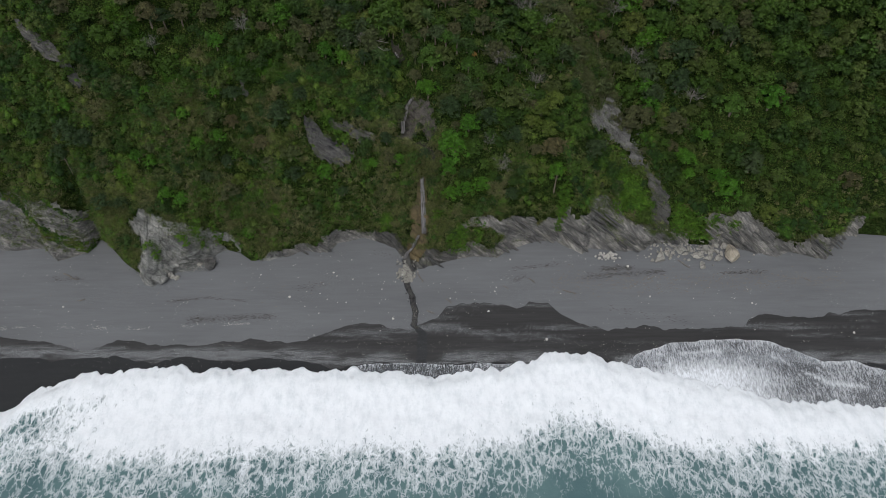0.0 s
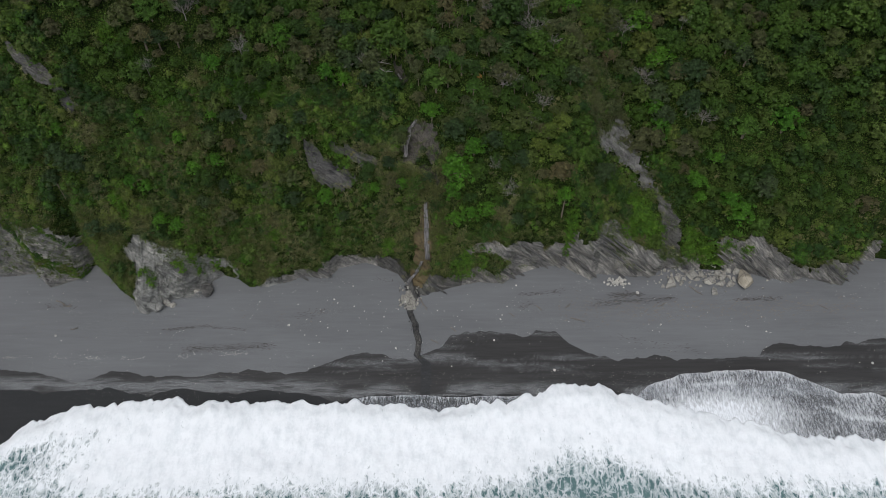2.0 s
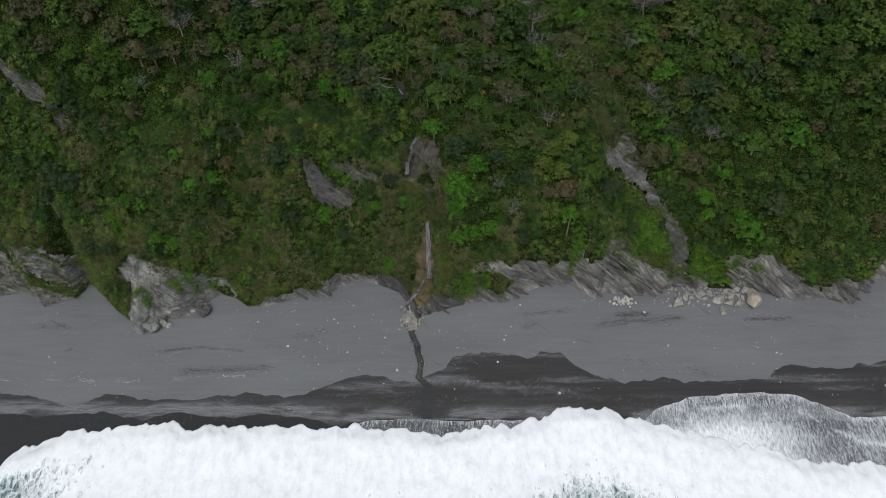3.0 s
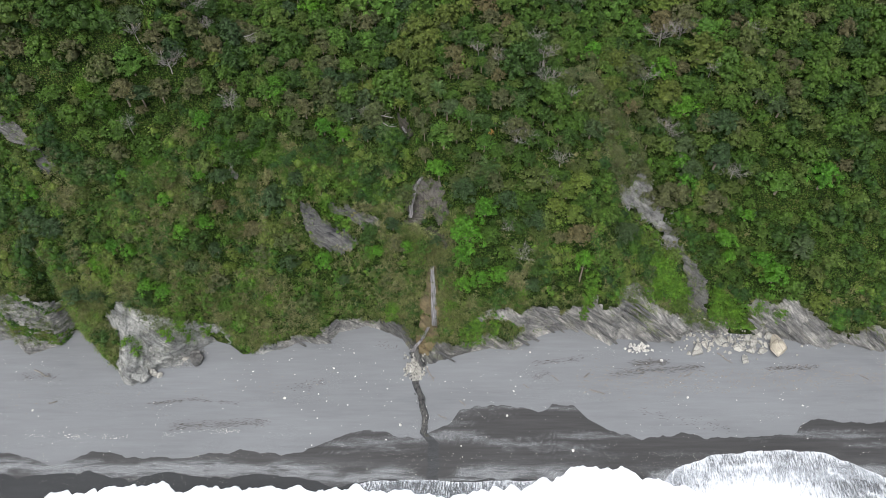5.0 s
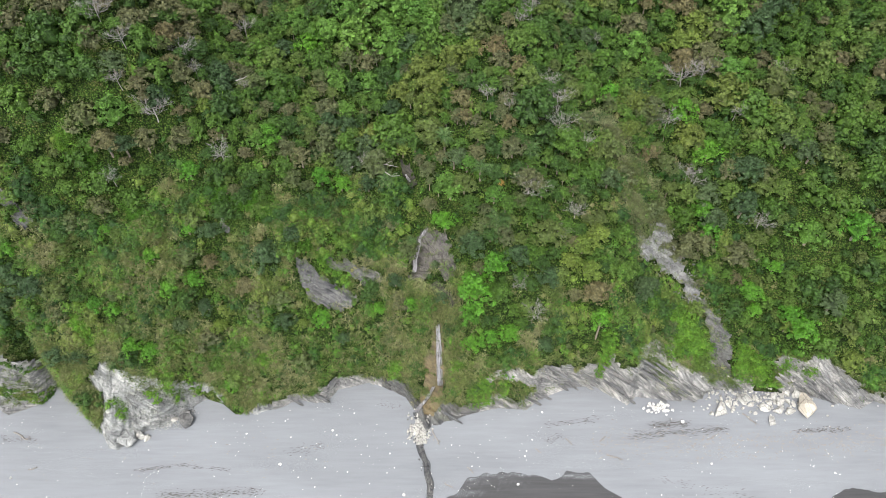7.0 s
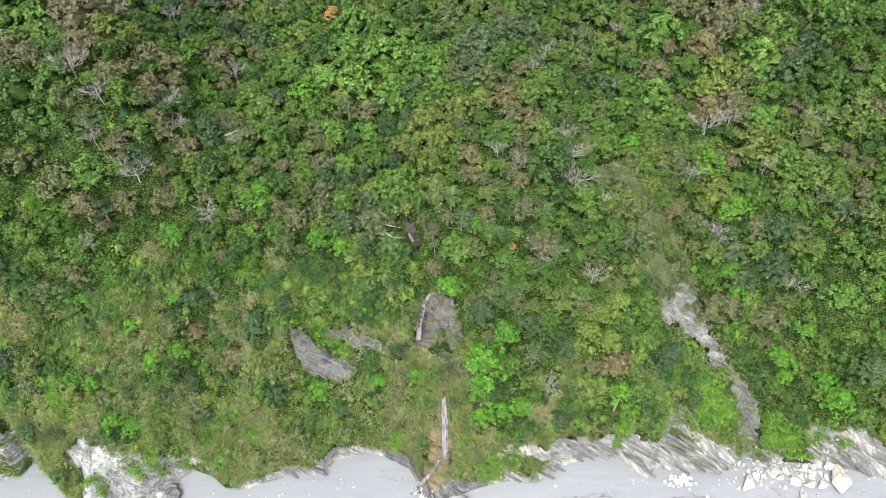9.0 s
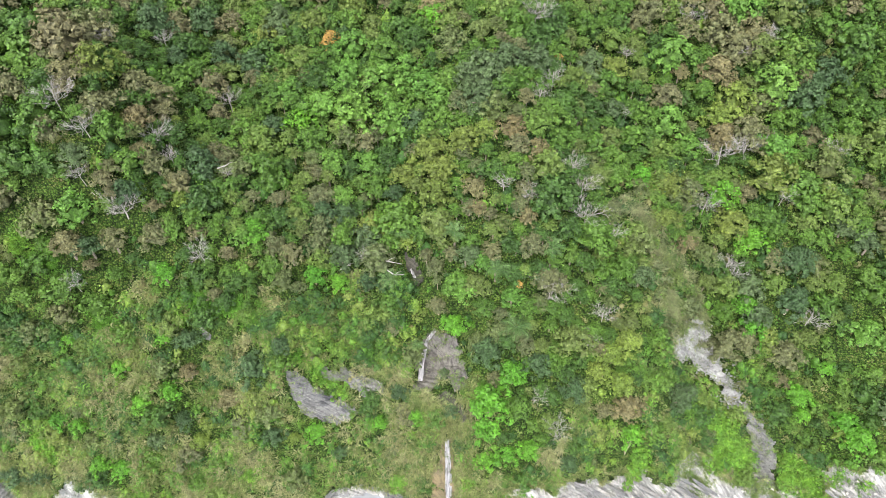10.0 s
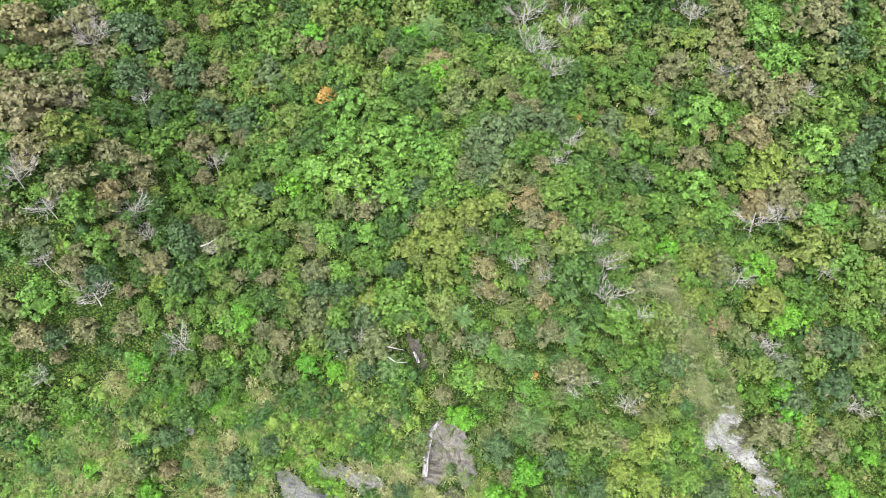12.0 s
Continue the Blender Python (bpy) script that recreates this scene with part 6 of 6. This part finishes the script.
def waterfall(points, width, seed, label):
    path = []
    for (x0, y0), (x1, y1) in zip(points, points[1:]):
        path += [on_rock(x0 + (x1 - x0) * k / 4, y0 + (y1 - y0) * k / 4) for k in range(4)]
    path.append(on_rock(*points[-1]))
    root, r = tagged(new("waterfall"), label, "waterfall", "thin waterfalls"), random.Random(seed)
    for n in range(9):
        part("strand", strand_mesh(path, (n / 8 - 0.5) * width, width, r), root)
    return root


waterfall([(-5.3, 92.8), (-6.3, 92.2), (-6.9, 90.6), (-7.2, 87.6)], 0.6, 1, "thin white waterfall curving down a brown rock face")
waterfall([(-3.7, 81.8), (-3.7, 80.8), (-3.6, 78.9), (-3.5, 76.7)], 0.8, 2, "narrow straight white waterfall over wet rock")
waterfall([(-4.5, 76.7), (-5.8, 75.6), (-7.1, 74.4)], 0.6, 3, "short white cascade running onto the beach")
waterfall([(-8.5, 99.6), (-8.2, 99), (-7.9, 98.2)], 0.35, 4, "small white cascade in the wooded stream bed")
ty = np.arange(47, 74.5, 0.2)
half = 0.55 + 0.35 * fbm(ty, 0 * ty, 2, 3, 160) + 0.3 * smooth(61 - ty, 0, 3)
cross = np.linspace(-1, 1, 7)
cgx = STREAM(ty)[:, None] + 0.5 * fbm(ty, 0 * ty, 1.2, 2, 161)[:, None] + half[:, None] * cross[None]
cgy = np.repeat(ty[:, None], 7, 1)
_, _, cq = sheet(ty, cross)
tagged(link("stream", np.stack([cgx, cgy, sand(cgx, cgy) + 0.035], -1).reshape(-1, 3), cq[:, ::-1], SOAKED_SAND, flat=False, tint=np.full(cgx.size, 0.1)), "thin stream bed of wet dark sand crossing the beach", "stream", kind="structure")

# ---- driftwood ----
def log_mesh(seed, length, thick):
    r, bm = random.Random(seed), bmesh.new()
    path = [Vector((length * (t - 0.5), r.uniform(-0.05, 0.05) * length, r.uniform(-0.02, 0.05))) for t in (0, 0.2, 0.45, 0.7, 1)]
    tube(bm, path, [thick * k for k in (1, 0.9, 0.8, 0.6, 0.3)], 6)
    for n in range(2):
        at = path[2 + n]
        tube(bm, [at, at + Vector((0.12 * length, r.choice((-1, 1)) * 0.12 * length, 0.05)), at + Vector((0.2 * length, r.choice((-1, 1)) * 0.2 * length, 0.05))], (thick * 0.5, thick * 0.35, thick * 0.12), 5)
    return baked("driftwood_log", bm, DRIFTWOOD, False)


for path in ([(-13.2, 98.7), (-11.2, 98.3), (-9.4, 98)], [(-11.3, 97.3), (-10.3, 96.7), (-9.1, 96.7)], [(-17.2, 97.2), (-16.5, 97.6), (-15.9, 97.9)], [(-32.3, 106.1), (-31.4, 106.6), (-30.8, 107.4)]):
    low = [Vector((x, y, float(canopy(x, y)) + 1.0)) for x, y in path]
    fallen = bmesh.new()
    tube(fallen, [p - low[0] for p in low], (0.08, 0.07, 0.03), 6)
    tube(fallen, [low[1] - low[0], low[1] - low[0] + Vector((0.4, 0.35, 0.1)), low[1] - low[0] + Vector((0.9, 0.5, 0.15))], (0.05, 0.035, 0.015), 5)
    ob = tagged(new("fallen_branch", baked("fallen_branch", fallen, DEADWOOD, False)), "bleached bare branch lying across the green canopy", "branch", "fallen branches")
    ob.matrix_basis = Matrix.Translation(low[0])

LOGS = [((-4.9, 71.8), (-3.6, 69.1)), ((0.6, 65.9), (1.6, 64.9)), ((-2.8, 63.5), (-1.5, 62.7)), ((15.9, 70.3), (16.9, 69.2)), ((21.9, 67.8), (24.2, 66.9)), ((-70.3, 71.2), (-67.1, 69.8)), ((-65.8, 65.4), (-64.5, 65.8)),
        ((11.1, 68.7), (12, 68)), ((21.1, 69.8), (22.2, 70.6)), ((37.6, 70), (39.3, 70.8)), ((66.6, 70.2), (67.8, 69.4)), ((44.1, 74.2), (46.1, 72.3))]
for n, ((x0, y0), (x1, y1)) in enumerate(LOGS):
    length = math.hypot(x1 - x0, y1 - y0)
    ob = tagged(new("driftwood_log", log_mesh(n, length, 0.07 + 0.02 * length)), "weathered driftwood log lying on the sand", "driftwood", "driftwood logs")
    ob.matrix_basis = pose((x0 + x1) / 2, (y0 + y1) / 2, float(sand((x0 + x1) / 2, (y0 + y1) / 2)) + 0.06, 0, 0, math.degrees(math.atan2(y1 - y0, x1 - x0)))


def sticks(name, bands, material, label, thick=(0.015, 0.045), wild=0.16):
    """Small sticks in drift lines, joined: flat four-sided slivers."""
    v, f = [], []
    for count, x0, y0, x1, y1, wide, lo, hi in bands:
        for n in range(count):
            t = random.random()
            x, y = x0 + (x1 - x0) * t + random.gauss(0, 0.4), y0 + (y1 - y0) * t + random.gauss(0, wide)
            a, ln, th = random.gauss(0.08, wild), random.uniform(lo, hi), random.uniform(*thick)
            z = float(sand(x, y)) + 0.02
            c, s = math.cos(a) * ln / 2, math.sin(a) * ln / 2
            k = len(v)
            v += [(x - c, y - s, z), (x + s * 0.1, y - th, z), (x + c, y + s, z), (x - s * 0.1, y + th, z), (x, y, z + th)]
            f += [(k, k + 1, k + 4), (k + 1, k + 2, k + 4), (k + 2, k + 3, k + 4), (k + 3, k, k + 4)]
    return tagged(link(name, v, f, material), label, "drift debris", kind="stuff")


sticks("drift_line", [(330, -45.4, 61.6, -30.1, 62.3, 0.35, 0.18, 0.91), (88, -49.2, 65.4, -43.9, 66, 0.12, 0.18, 0.78), (88, -43.5, 66.2, -35.5, 65.5, 0.2, 0.18, 0.65), (88, 12.8, 72.3, 21, 73.4, 0.3, 0.24, 0.975),
                      (55, 12.7, 70, 15.7, 70.6, 0.25, 0.18, 0.65), (264, 25.7, 70.6, 41, 71.8, 0.3, 0.3, 1.17), (198, 29.5, 72.3, 35.1, 72.6, 0.3, 0.3, 1.17), (154, 51.9, 71.3, 60, 71.7, 0.25, 0.3, 1.04),
                      (88, -27, 68.2, -21.3, 69.2, 0.4, 0.18, 0.585), (66, -72, 70.3, -66, 69.8, 0.4, 0.18, 0.65), (77, 27.8, 64.5, 42.6, 61.2, 0.5, 0.18, 0.845), (44, -13, 76, -10, 75.4, 0.3, 0.12, 0.39)], DARKWOOD, "dark drift debris strewn in lines along the sand")
sticks("twigs", [(620, 20, 69.3, 74, 69.8, 1.3, 0.2, 0.8), (90, -80, 66, -20, 69, 2.0, 0.15, 0.5)], DRIFTWOOD, "small brown driftwood twigs scattered on the sand", (0.04, 0.1), 0.7)
